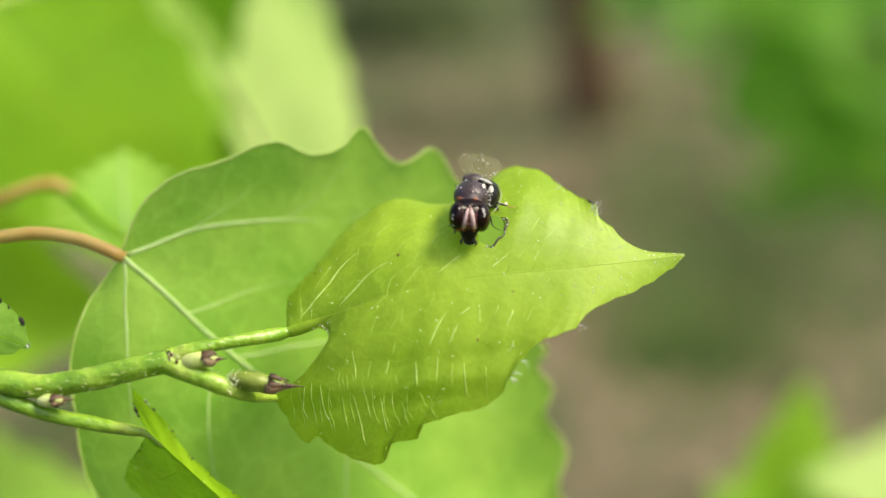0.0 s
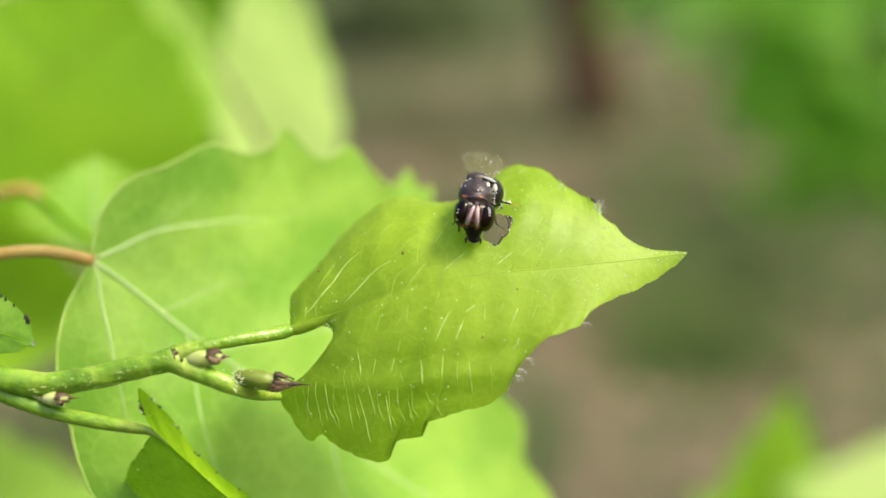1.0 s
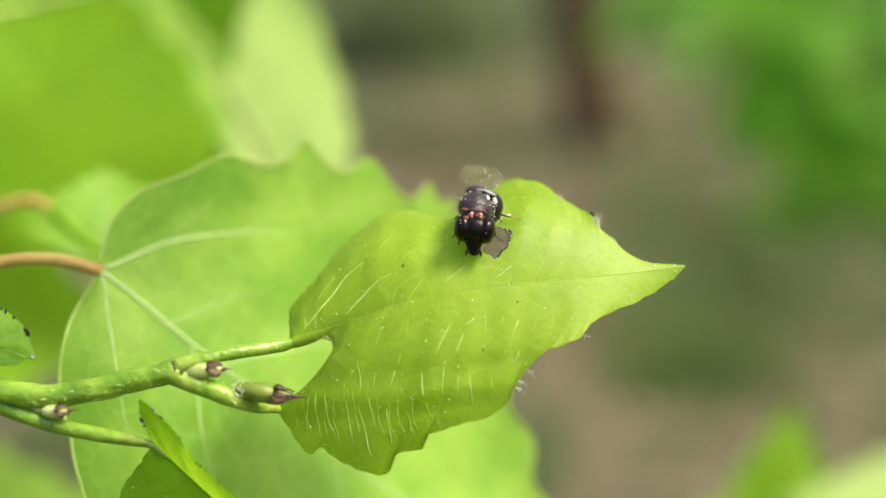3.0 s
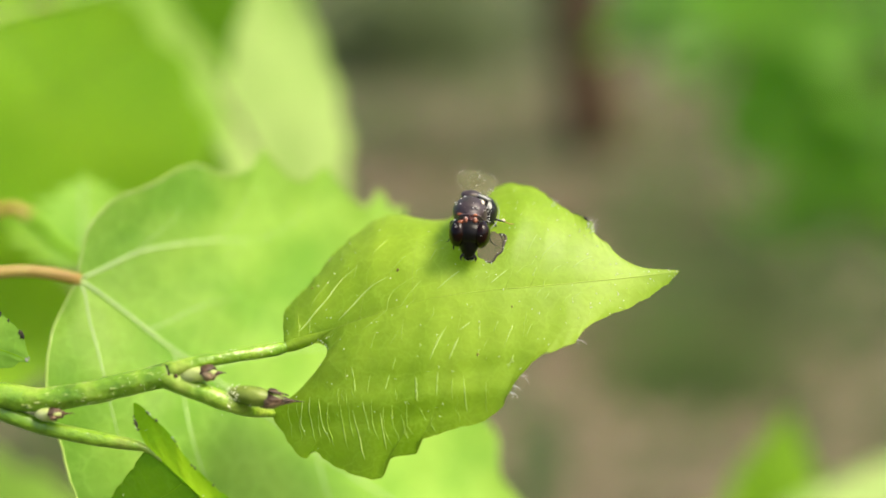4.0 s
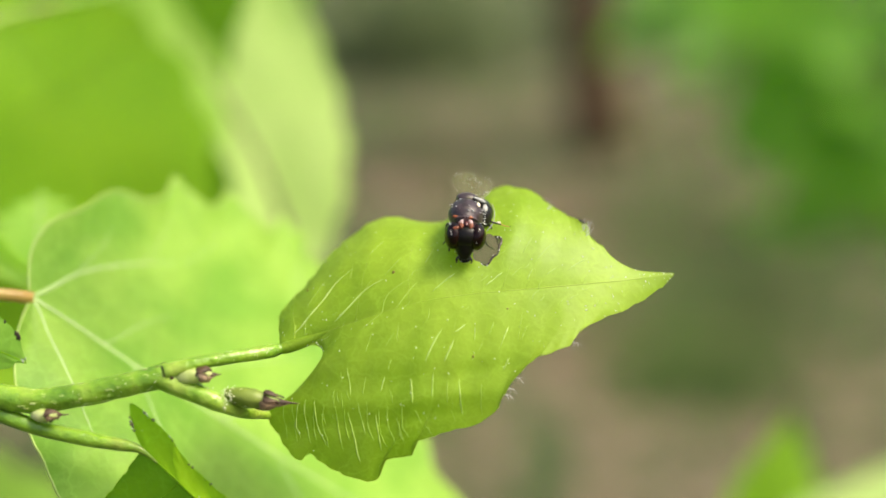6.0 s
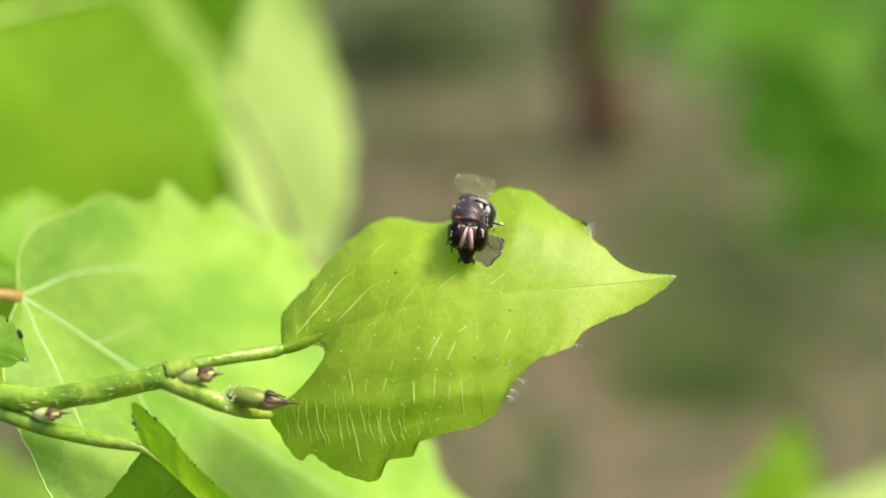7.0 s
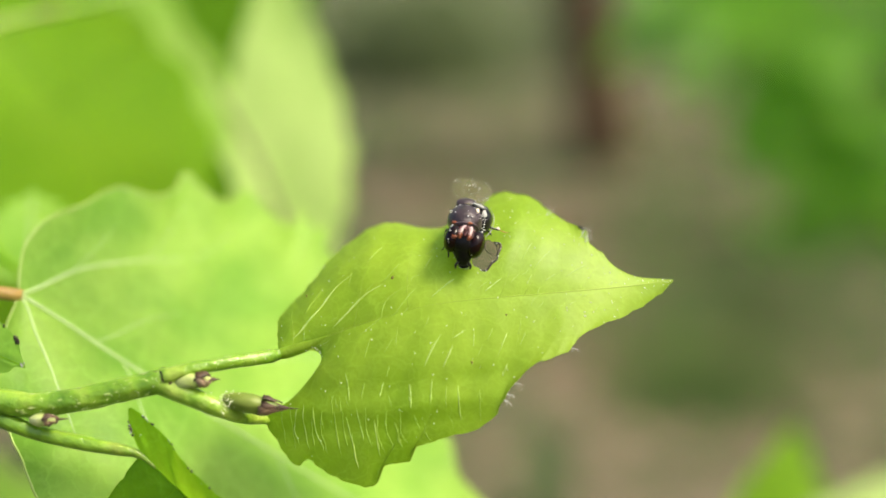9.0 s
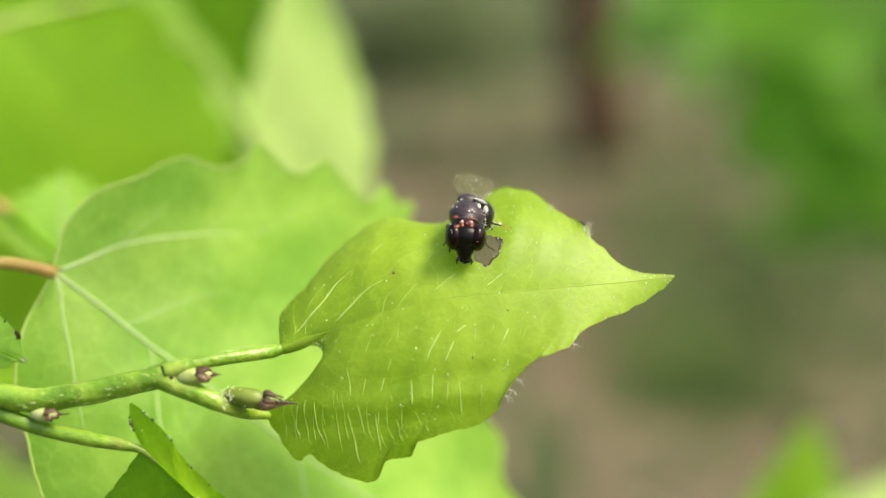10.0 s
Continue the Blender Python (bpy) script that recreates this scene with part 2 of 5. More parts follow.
def tube(bm, pts, radii, sides=8, scale=MM, caps=True, knobs=0.0):
    """A round rod along pts (in units of scale), its radius going evenly through radii."""
    pts = np.array(pts, float)
    r = np.interp(np.linspace(0, 1, len(pts)), np.linspace(0, 1, len(radii)), radii)
    tang = np.gradient(pts, axis=0)
    up = np.array((0.0, 0.0, 1.0))
    if abs(np.dot(tang[0] / np.linalg.norm(tang[0]), up)) > 0.9:
        up = np.array((1.0, 0.0, 0.0))
    rings = []
    for i, (p, t, w) in enumerate(zip(pts, tang, r)):
        t = t / (np.linalg.norm(t) + 1e-12)
        a = np.cross(up, t)
        a /= np.linalg.norm(a) + 1e-12
        b = np.cross(t, a)
        up = b
        ring = []
        for k in range(sides):
            g = 2 * math.pi * k / sides
            ww = w * (1 + knobs * noise.noise(Vector((p[0] * 0.9 + 3 * math.cos(g), p[1] * 0.9, p[2] + 3 * math.sin(g)))))
            ring.append(bm.verts.new((p + (a * math.cos(g) + b * math.sin(g)) * ww) * scale))
        rings.append(ring)
    for a, b in zip(rings, rings[1:]):
        for k in range(sides):
            bm.faces.new((a[k], a[(k + 1) % sides], b[(k + 1) % sides], b[k]))
    if caps:
        bm.faces.new(rings[0][::-1])
        bm.faces.new(rings[-1])
    return bm


def ball(bm, centre, radii, scale=MM, seg=20, rings=12, turn=None):
    m = Matrix.Translation(Vector(centre) * scale) @ (turn or Matrix()) @ Matrix.Diagonal((*[r * scale for r in radii], 1))
    bmesh.ops.create_uvsphere(bm, u_segments=seg, v_segments=rings, radius=1, matrix=m)
    return bm


def lump(bm, centre, radii, seg=32, rings=20, rough=0.0, freq=3.0, grooves=(), turn=None):
    """A rounded body, uneven by rough, with shallow grooves (place along y from -1 to 1, depth, width) round it."""
    made = bmesh.ops.create_uvsphere(bm, u_segments=seg, v_segments=rings, radius=1.0, matrix=Matrix.Rotation(math.pi / 2, 4, "X"))
    tip = turn or Matrix()
    for v in made["verts"]:
        n = v.co.normalized()
        k = 1 + rough * noise.noise(n * freq)
        for y0, depth, w in grooves:
            k -= depth * math.exp(-((n.y - y0) / w) ** 2)
        v.co = (Vector(centre) + tip @ Vector((n.x * radii[0] * k, n.y * radii[1] * k, n.z * radii[2] * k))) * MM
    return bm


def bristles(bm, roots, rng, length=0.28, r=0.011, back=0.6):
    """Thin curved hairs on the points and normals of roots, bent towards the tail."""
    for p, n in roots:
        ln = length * rng.uniform(0.6, 1.3)
        mid = p + n * ln * 0.55
        end = p + n * ln * 0.85 + Vector((rng.uniform(-0.1, 0.1), -back * ln, 0))
        tube(bm, glide([tuple(p), tuple(mid), tuple(end)], 4), (r, r * 0.3), 4)
    return bm


def grains(bm, spots, rng, small, large):
    """Irregular pollen grains at the given points."""
    for p in spots:
        r = rng.uniform(small, large) * MM
        m = Matrix.Translation(Vector(p) * MM) @ Matrix.Rotation(rng.uniform(0, 3), 4, "Z") @ Matrix.Diagonal((r * rng.uniform(0.7, 1.4), r, r, 1))
        bmesh.ops.create_icosphere(bm, subdivisions=1, radius=1, matrix=m)
    return bm


class Blade:
    """The face of a leaf between its midrib and its two margins, u from base to tip, v from -1 (second margin) to 1."""

    def __init__(self, rib, one, two, n=120, bulge=(0.12, 0.12), pleat=0.0, waves=9, slant=0.12, nick=0.10, folds=(), flat_tip=0.0):
        self.n = n
        self.folds, self.flat_tip = folds, flat_tip
        self.rib, self.edge = glide(rib, n), (glide(two, n), glide(one, n))
        for edge in self.edge:
            for i in range(6, n - 5):
                p = Vector(edge[i]) * 1.7
                edge[i] += nick * np.array((noise.noise(p), noise.noise(p + Vector((7, 3, 1))), 0.0)) + 0.6 * nick * np.array((noise.noise(p * 3), noise.noise(p * 3 + Vector((2, 9, 4))), 0.0))
        self.calm = []
        for edge in self.edge:
            w = max(3, n // 14)
            long = np.vstack([2 * edge[0] - edge[w:0:-1], edge, 2 * edge[-1] - edge[-2:-w - 2:-1]])
            soft = np.stack([np.convolve(long[:, k], np.ones(2 * w + 1) / (2 * w + 1), "valid") for k in range(3)], 1)
            self.calm.append(soft)
        self.bulge, self.pleat, self.waves, self.slant = bulge, pleat, waves, slant

    def at(self, u, v):
        i = min(max(u, 0.0), 1.0) * self.n
        k = min(int(i), self.n - 1)
        f = i - k
        side = 1 if v >= 0 else 0
        r = self.rib[k] * (1 - f) + self.rib[k + 1] * f
        e = self.edge[side][k] * (1 - f) + self.edge[side][k + 1] * f
        t = self.rib[k + 1] - self.rib[k]
        c = self.calm[side][k] * (1 - f) + self.calm[side][k + 1] * f
        tooth = (e - c) * abs(v) ** 5
        out = c - r
        nrm = np.cross(t, out) * (1 if side else -1)
        nrm /= np.linalg.norm(nrm) + 1e-9
        a = abs(v)
        wide = np.linalg.norm(out)
        lift = self.bulge[side] * wide * 4 * a * (1 - a) * 0.5
        if self.flat_tip:
            q = min(max((u - 0.55) / 0.35, 0.0), 1.0)
            lift *= 1 - self.flat_tip * q * q * (3 - 2 * q)
        y = r[1] + out[1] * a - 0.10 * (r[0] + out[0] * a)
        for y0, deep, w in self.folds:
            lift += deep * math.exp(-((y - y0) / w) ** 2)
        ease = math.sin(math.pi * min(max(u, 0), 1)) ** 0.5
        if self.flat_tip:
            ease *= 1 - 0.75 * q
        lift += self.pleat * ease * min(1, 3 * a) * (0.35 + 0.65 * (1 - a)) * math.sin(2 * math.pi * (self.waves * (u - self.slant * a)))
        lift += 0.5 * self.pleat * ease * a * noise.noise(Vector((u * 9, v * 5, wide)))
        return r + out * a + tooth + nrm * lift

    def sheet(self, nu, nv, hole=None, two_tone=False, snap=None):
        bm = bmesh.new()
        grid = [[bm.verts.new(self.at(i / nu, j / nv) * MM) for j in range(-nv, nv + 1)] for i in range(nu + 1)]
        if hole:
            gone = {(i, j) for i in range(nu) for j in range(2 * nv) if hole((i + 0.5) / nu, (j + 0.5 - nv) / nv)}
            for i, j in {(a + p, b + q) for a, b in gone for p in (0, 1) for q in (0, 1)}:
                if not {(i, j), (i - 1, j), (i, j - 1), (i - 1, j - 1)} <= gone:
                    grid[i][j].co = self.at(*snap(i / nu, (j - nv) / nv)) * MM
        for i in range(nu):
            for j in range(2 * nv):
                if hole and hole((i + 0.5) / nu, (j + 0.5 - nv) / nv):
                    continue
                face = bm.faces.new((grid[i][j], grid[i + 1][j], grid[i + 1][j + 1], grid[i][j + 1]))
                face.material_index = 1 if two_tone and j >= nv else 0
        bmesh.ops.delete(bm, geom=[v for v in bm.verts if not v.link_faces], context="VERTS")
        bmesh.ops.remove_doubles(bm, verts=bm.verts, dist=2e-6)
        return bm

    def line(self, a, b, n=10, lift=0.0, bow=0.0):
        """Points on the face from (u, v) a to b, lifted off it."""
        pts = []
        for s in np.linspace(0, 1, n + 1):
            u, v = a[0] + (b[0] - a[0]) * s + bow * s * (1 - s) * 4, a[1] + (b[1] - a[1]) * s
            pts.append(self.at(u, v) + np.array((0, 0, lift)))
        return np.array(pts)

    def find(self, x, y):
        """(u, v) of the face under the point x, y of the twig's space."""
        if not hasattr(self, "net"):
            self.net = [(i / 150, j / 60, self.at(i / 150, j / 60)) for i in range(151) for j in range(-60, 61)]
            self.flat = np.array([q[2][:2] for q in self.net])
        k = int(np.argmin(((self.flat - np.array((x, y))) ** 2).sum(1)))
        return self.net[k][:2]

    def trace(self, pts, n=14, lift=0.02):
        """A line on the face under the given points."""
        way = glide([(*self.find(p[0], p[1]), 0) for p in pts], n)
        return np.array([self.at(u, v) + np.array((0, 0, lift)) for u, v, _ in way])

    def side(self, which, n=90):
        return np.array([self.at(i / n, which) for i in range(n + 1)])


def dress(leaf, blade, veins, rib_r=(0.35, 0.10), vein_r=0.11, margin_r=0.06, lift=0.03, rib_mat=None, margin_mat=None, midrib_mat=None, specks=0, rng=None, spark=0.07, avoid=None):
    """Midrib, side veins, margins and pollen of a leaf, as its parts."""
    rm = rib_mat or M_RIB
    part("midrib", tube(bmesh.new(), blade.line((0, 0), (1, 0), 40, lift), rib_r, 8), midrib_mat or rm, leaf)
    for (u0, u1, v1, bow, k) in veins:
        part("vein", tube(bmesh.new(), blade.line((u0, 0), (u1, v1), 14, lift, bow), (vein_r * k, vein_r * 0.35 * k), 6), rm, leaf)
    for s in (1, -1):
        part("margin", tube(bmesh.new(), blade.side(s), (margin_r, margin_r), 6), margin_mat or M_MARGIN, leaf)
    if specks:
        bm = bmesh.new()
        for _ in range(specks):
            u, v = rng.random() ** 0.8, rng.uniform(-1, 1)
            if avoid and avoid(u, v):
                continue
            p = blade.at(u, v) + np.array((0, 0, 0.03))
            r = spark * rng.uniform(0.45, 1.25)
            bmesh.ops.create_icosphere(bm, subdivisions=1, radius=r * MM, matrix=Matrix.Translation(Vector(p) * MM))
        tagged(part("pollen", bm, M_SPECK, leaf, "scattered pale pollen grains"), kind="stuff")


# ---- ground and distance ----


def build_ground():
    bm = bmesh.new()
    rings = []
    for r in [0.0, 0.5, 1, 1.5, 2, 2.5, 3, 3.5, 4, 5, 6, 7, 8, 10, 12, 15, 20, 30, 60, 120, 300, 900]:
        ring = []
        for k in range(72):
            g = 2 * math.pi * k / 72
            x, y = r * math.cos(g), r * math.sin(g)
            h = 0.07 * noise.noise(Vector((x * 0.8, y * 0.8, 0))) + 0.03 * noise.noise(Vector((x * 2.3, y * 2.3, 5)))
            ring.append(bm.verts.new((x, y, h * min(1, r / 2) if r < 60 else 0)))
            if r == 0:
                break
        rings.append(ring)
    for k in range(72):
        bm.faces.new((rings[0][0], rings[1][k], rings[1][(k + 1) % 72]))
    for a, b in zip(rings[1:], rings[2:]):
        for k in range(72):
            bm.faces.new((a[k], b[k], b[(k + 1) % 72], a[(k + 1) % 72]))
    ob = new("ground", mesh_of("ground", bm, M_GROUND))
    return tagged(ob, "brown and mossy woodland floor, out of focus", "ground", kind="structure")


def height(x, y):
    r = math.hypot(x, y)
    return (0.07 * noise.noise(Vector((x * 0.8, y * 0.8, 0))) + 0.03 * noise.noise(Vector((x * 2.3, y * 2.3, 5)))) * min(1, r / 2)


GREEN_PATCHES = [
    (-0.37, 14.01, 0.40),
    (0.62, 3.81, 0.16),
    (0.55, 2.76, 0.10),
    (0.55, 2.57, 0.08),
    (1.12, 3.63, 0.12),
    (1.37, 4.11, 0.25),
    (0.77, 4.35, 0.15),
    (0.84, 3.21, 0.12),
    (0.58, 3.29, 0.14),
    (0.66, 2.95, 0.12),
    (0.39, 2.93, 0.10),
    (0.42, 2.56, 0.08),
    (0.84, 3.52, 0.14),
]


BROWN_PATCHES = [
    (-0.15, 5.40, 0.22),
    (-0.34, 5.70, 0.22),
    (0.17, 5.12, 0.18),
    (0.38, 5.08, 0.20),
    (0.07, 5.81, 0.30),
    (0.27, 6.62, 0.35),
    (1.21, 7.34, 0.50),
    (0.23, 2.88, 0.10),
    (1.22, 4.47, 0.20),
    (0.27, 4.26, 0.14),
]


def build_cover():
    rng = random.Random(4)
    verts, faces = [], []
    spots = []
    for _ in range(2600):
        d, g = rng.uniform(1.6, 9), rng.uniform(-0.55, 0.55)
        spots.append((d * math.sin(g), d * math.cos(g)))
    for x0, y0, r in BROWN_PATCHES:
        spots += [(x0 + rng.gauss(0, r), y0 + rng.gauss(0, r * 1.6)) for _ in range(int(1000 * r))]
    for x, y in spots:
        s, a = rng.uniform(0.02, 0.045), rng.uniform(0, 6.28)
        z = height(x, y) + 0.012
        c, q = math.cos(a) * s, math.sin(a) * s
        k = len(verts)
        verts += [(x - c, y - q, z + rng.uniform(0, 0.01)), (x + q * 0.5, y - c * 0.5, z + rng.uniform(0, 0.02)),
                  (x + c, y + q, z + rng.uniform(0, 0.015)), (x - q * 0.5, y + c * 0.5, z + rng.uniform(0, 0.02))]
        faces += [(k, k + 1, k + 2), (k, k + 2, k + 3)]
    me = bpy.data.meshes.new("leaf_litter")
    me.from_pydata(verts, [], faces)
    me.materials.append(M_LITTER)
    tagged(new("leaf_litter", me), "dry brown dead leaves lying on the ground", "leaf litter", kind="stuff")
    verts, faces = [], []
    tufts = [(rng.uniform(-2.2, 2.6), rng.uniform(1.8, 7)) for _ in range(70)]
    tufts = [(x, y, 0.10, 45) for x, y in tufts] + [(x, y, r * 1.3, 130) for x, y, r in GREEN_PATCHES]
    for x0, y0, spread, count in tufts:
        for _ in range(count):
            x, y = x0 + rng.gauss(0, spread), y0 + rng.gauss(0, spread)
            h, a, w = rng.uniform(0.04, 0.13), rng.uniform(0, 6.28), rng.uniform(0.002, 0.005)
            z, k = height(x, y) - 0.005, len(verts)
            lx, ly = math.cos(a) * h * 0.5, math.sin(a) * h * 0.5
            verts += [(x - w, y, z), (x + w, y, z), (x + lx * 0.4 + w * 0.7, y + ly * 0.4, z + h * 0.6), (x + lx * 0.4 - w * 0.7, y + ly * 0.4, z + h * 0.6), (x + lx, y + ly, z + h)]
            faces += [(k, k + 1, k + 2, k + 3), (k + 3, k + 2, k + 4)]
    me = bpy.data.meshes.new("grass")
    me.from_pydata(verts, [], faces)
    me.materials.append(M_GRASS)
    tagged(new("grass", me), "low green grass tufts among dead leaves", "grass", kind="stuff")


def build_undergrowth():
    """A far strip of low green plants along the edge of the clearing."""
    rng = random.Random(17)
    verts, faces = [], []
    spots = [(rng.uniform(-9, 9), rng.uniform(10, 19)) for _ in range(14000)]
    spots += [(rng.gauss(-0.42, 0.42), rng.gauss(11.5, 1.0)) for _ in range(3500)]
    for x, y in spots:
        c = np.array((x, y, height(x, y) + rng.random() ** 2 * 0.8))
        s, a = rng.uniform(0.04, 0.09), rng.uniform(0, 6.28)
        q = np.array((math.cos(a), math.sin(a), rng.uniform(-0.5, 0.7))) * s
        w = np.array((-math.sin(a), math.cos(a), rng.uniform(-0.3, 0.3))) * s * 0.6
        k = len(verts)
        verts += [tuple(c - q), tuple(c + w), tuple(c + q), tuple(c - w)]
        faces.append((k, k + 1, k + 2, k + 3))
    me = bpy.data.meshes.new("undergrowth")
    me.from_pydata(verts, [], faces)
    me.materials.append(M_UNDER)
    tagged(new("undergrowth", me), "dark green low undergrowth in the distance", "undergrowth", kind="stuff")


def build_tree(x, y, r, h, lean):
    z = height(x, y)
    tree = thing("tree", pose(x, y, z - 0.05), "dark reddish-brown tree trunk far behind the twig", "tree")
    pts = glide([(0, 0, 0), (lean * 0.3, 0, h * 0.33), (lean * 0.55, 0.05, h * 0.6), (lean, 0, h)], 30)
    part("trunk", tube(bmesh.new(), pts, (r * 1.5, r * 1.05, r, r * 0.85, r * 0.7), 20, 1.0, knobs=0.12), M_TRUNK, tree)
    rng = random.Random(8)
    for k in range(5):
        a, f = k * 1.3 + 0.4, 0.55 + 0.09 * k
        b = pts[int(f * 30)]
        e = b + np.array((math.cos(a) * 1.2, math.sin(a) * 1.2, 0.9))
        part("limb", tube(bmesh.new(), glide([b, (b + e) / 2 + (0, 0, -0.1), e], 8), (r * 0.4, r * 0.12), 8, 1.0), M_TRUNK, tree)
    verts, faces = [], []
    top = np.array((lean, 0, h))
    for _ in range(2600):
        d = np.array([rng.gauss(0, 1.1), rng.gauss(0, 1.1), rng.gauss(0.2, 0.55)])
        c = top + d
        s, a, b = rng.uniform(0.04, 0.08), rng.uniform(0, 6.28), rng.uniform(-0.6, 0.6)
        q = np.array((math.cos(a), math.sin(a), b)) * s
        w = np.array((-math.sin(a), math.cos(a), rng.uniform(-0.4, 0.4))) * s * 0.7
        k = len(verts)
        verts += [tuple(c - q), tuple(c + w * 0.9), tuple(c + q), tuple(c - w)]
        faces.append((k, k + 1, k + 2, k + 3))
    me = bpy.data.meshes.new("crown")
    me.from_pydata(verts, [], faces)
    me.materials.append(M_LEAF_WOOD)
    part("crown", me, None, tree)


# ---- leaves out of focus ----


def broad_leaf_mesh(name, length, width, material, teeth=7, bite=0.06, sag=0.12, fold=0.05, seed=1, belly=0.62):
    """A broad toothed poplar leaf, base at the origin, tip along +y, face along +z."""
    rng = random.Random(seed)
    nu, nv = 34, 9
    bm = bmesh.new()
    rows = []
    for i in range(nu + 1):
        u = i / nu
        w = (math.sin(math.pi * u ** belly) ** 0.8) * (1 - 0.45 * u) * 1.25 if 0 < u < 1 else 0.0
        tooth = 1 + bite * (2 * abs((u * teeth) % 1 - 0.5) - 0.5) * 2 * (1 if 0.12 < u < 0.95 else 0)
        row = []
        for j in range(-nv, nv + 1):
            v = j / nv
            x = v * w * tooth * width / 2
            y = u * length - 0.10 * length * abs(v) * (1 - u) ** 2
            z = -sag * length * u * u + fold * abs(x) + 0.008 * length * math.sin(9 * u + 3 * v + seed)
            row.append(bm.verts.new((x, y, z)))
        rows.append(row)
    for a, b in zip(rows, rows[1:]):
        for j in range(2 * nv):
            bm.faces.new((a[j], a[j + 1], b[j + 1], b[j]))
    bmesh.ops.remove_doubles(bm, verts=bm.verts, dist=length * 1e-4)
    return mesh_of(name, bm, material)


def small_leaf(parent, tip_from, spot, toward, face, length, width, material, label, seed, stalk_mat=None, bite=0.06, belly=0.62, via=None, sag=0.12):
    """A leaf on its stalk: stalk from tip_from to spot, blade from spot along toward, facing face (all in the twig's space, mm)."""
    y = Vector(toward).normalized()
    z = Vector(face)
    z = (z - y * z.dot(y)).normalized()
    x = y.cross(z)
    m = Matrix((x, y, z)).transposed().to_4x4()
    m.translation = Vector(spot) * MM
    ob = part("leaf", broad_leaf_mesh("leaf", length * MM, width * MM, material, bite=bite, seed=seed, belly=belly, sag=sag), material, parent, label, TWIG @ m)
    bend = (np.array(tip_from) + np.array(spot)) / 2 + np.array((0, 2.0, 0))
    st = tube(bmesh.new(), glide([tip_from, *(via or [tuple(bend)]), spot], 30), (0.55, 0.5, 0.4), 8)
    me = mesh_of("stalk", st, stalk_mat or M_TWIG)
    if stalk_mat:
        me.materials.append(M_LEAF_FLAP)
        for poly in me.polygons:
            poly.material_index = 1 if poly.center.x > -28.2 * MM else 0
    part("stalk", me, None, ob, at=TWIG)
    pts = [m @ Vector((0, length * MM * f, -sag * length * MM * f * f + 0.0002)) for f in np.linspace(0, 1, 12)]
    part("midrib", tube(bmesh.new(), np.array(pts) / MM, (min(0.22, length * 0.016), min(0.08, length * 0.005)), 6), M_RIB if length < 20 else material, ob, at=TWIG)
    return ob


# ---- the sapling ----
STEM_BASE = (-0.085, 0.06)
sapling = thing("poplar_sapling", pose(*STEM_BASE, height(*STEM_BASE)), "green poplar sapling with fresh toothed leaves and buds", "sapling")
STEM_AT = TWIG.inverted() @ Vector((STEM_BASE[0], STEM_BASE[1], 0.985)) / MM


def build_bud(twig, a, b, tip, r, body, scales):
    """A pointed bud from a over its shoulder b to its tip, clasped by dry brown scales."""
    rb = random.Random(int(r * 100))
    ax = b - a
    ax_n = ax / np.linalg.norm(ax)
    side = np.cross(ax_n, (0.0, 0.0, 1.0))
    side /= np.linalg.norm(side)
    out = np.cross(side, ax_n)
    mid = a + ax * 0.55 + out * 0.04
    bud = part("bud", tube(bmesh.new(), glide([a, mid, b, b + (tip - b) * 0.5], 26), (r * 0.55, r * 0.88, r * 1.0, r * 0.98, r * 0.80, r * 0.5, r * 0.15), 18, knobs=0.18), body, twig, "pale green bud with brown scales" if r < 0.5 else "green end bud with brown scales")
    for k in range(scales):
        g0 = k * 2 * math.pi / scales + rb.uniform(-0.4, 0.4) + 0.5
        start, half = rb.uniform(0.70, 0.98), rb.uniform(0.9, 1.3) * math.pi / scales
        bm = bmesh.new()
        rows = []
        for i in range(9):
            q = i / 8
            f = start + (1.42 + rb.uniform(-0.14, 0.06) - start) * q
            centre = a + ax * f if f <= 1 else b + (tip - b) * (f - 1) * 1.4
            rad = r * (1.05 if f < 1 else max(0.14, 1.05 - 1.7 * (f - 1)))
            row = []
            for j in range(7):
                g = g0 + half * (1 - q ** 1.6) * (j / 3 - 1)
                ragged = 1 + 0.22 * noise.noise(Vector((f * 5, j * 0.9, k * 3.1)))
                row.append((centre + (side * math.cos(g) + out * math.sin(g)) * rad * ragged, centre + (side * math.cos(g) + out * math.sin(g)) * rad * ragged * 0.86))
            rows.append(row)
        verts = [[[bm.verts.new(p * MM) for p in pair] for pair in row] for row in rows]
        for lo, hi in zip(verts, verts[1:]):
            for j in range(6):
                bm.faces.new((lo[j][0], lo[j + 1][0], hi[j + 1][0], hi[j][0]))
                bm.faces.new((hi[j][1], hi[j + 1][1], lo[j + 1][1], lo[j][1]))
            for j in (0, 6):
                bm.faces.new((lo[j][0], hi[j][0], hi[j][1], lo[j][1]))
        for row in (verts[0], verts[-1]):
            for j in range(6):
                bm.faces.new((row[j][1], row[j + 1][1], row[j + 1][0], row[j][0]))
        part("bud_scale", bm, M_BUD_TIP if k % 3 else M_BUD_TAN, bud, "dry brown bud scale")
    part("bud_tip", tube(bmesh.new(), glide([b + (tip - b) * 0.25, b + (tip - b) * 0.6 + out * 0.05, tip], 10), (r * 0.32, r * 0.22, r * 0.10, r * 0.02), 8, knobs=0.5), M_BUD_TIP, bud, "dark pointed bud tip")


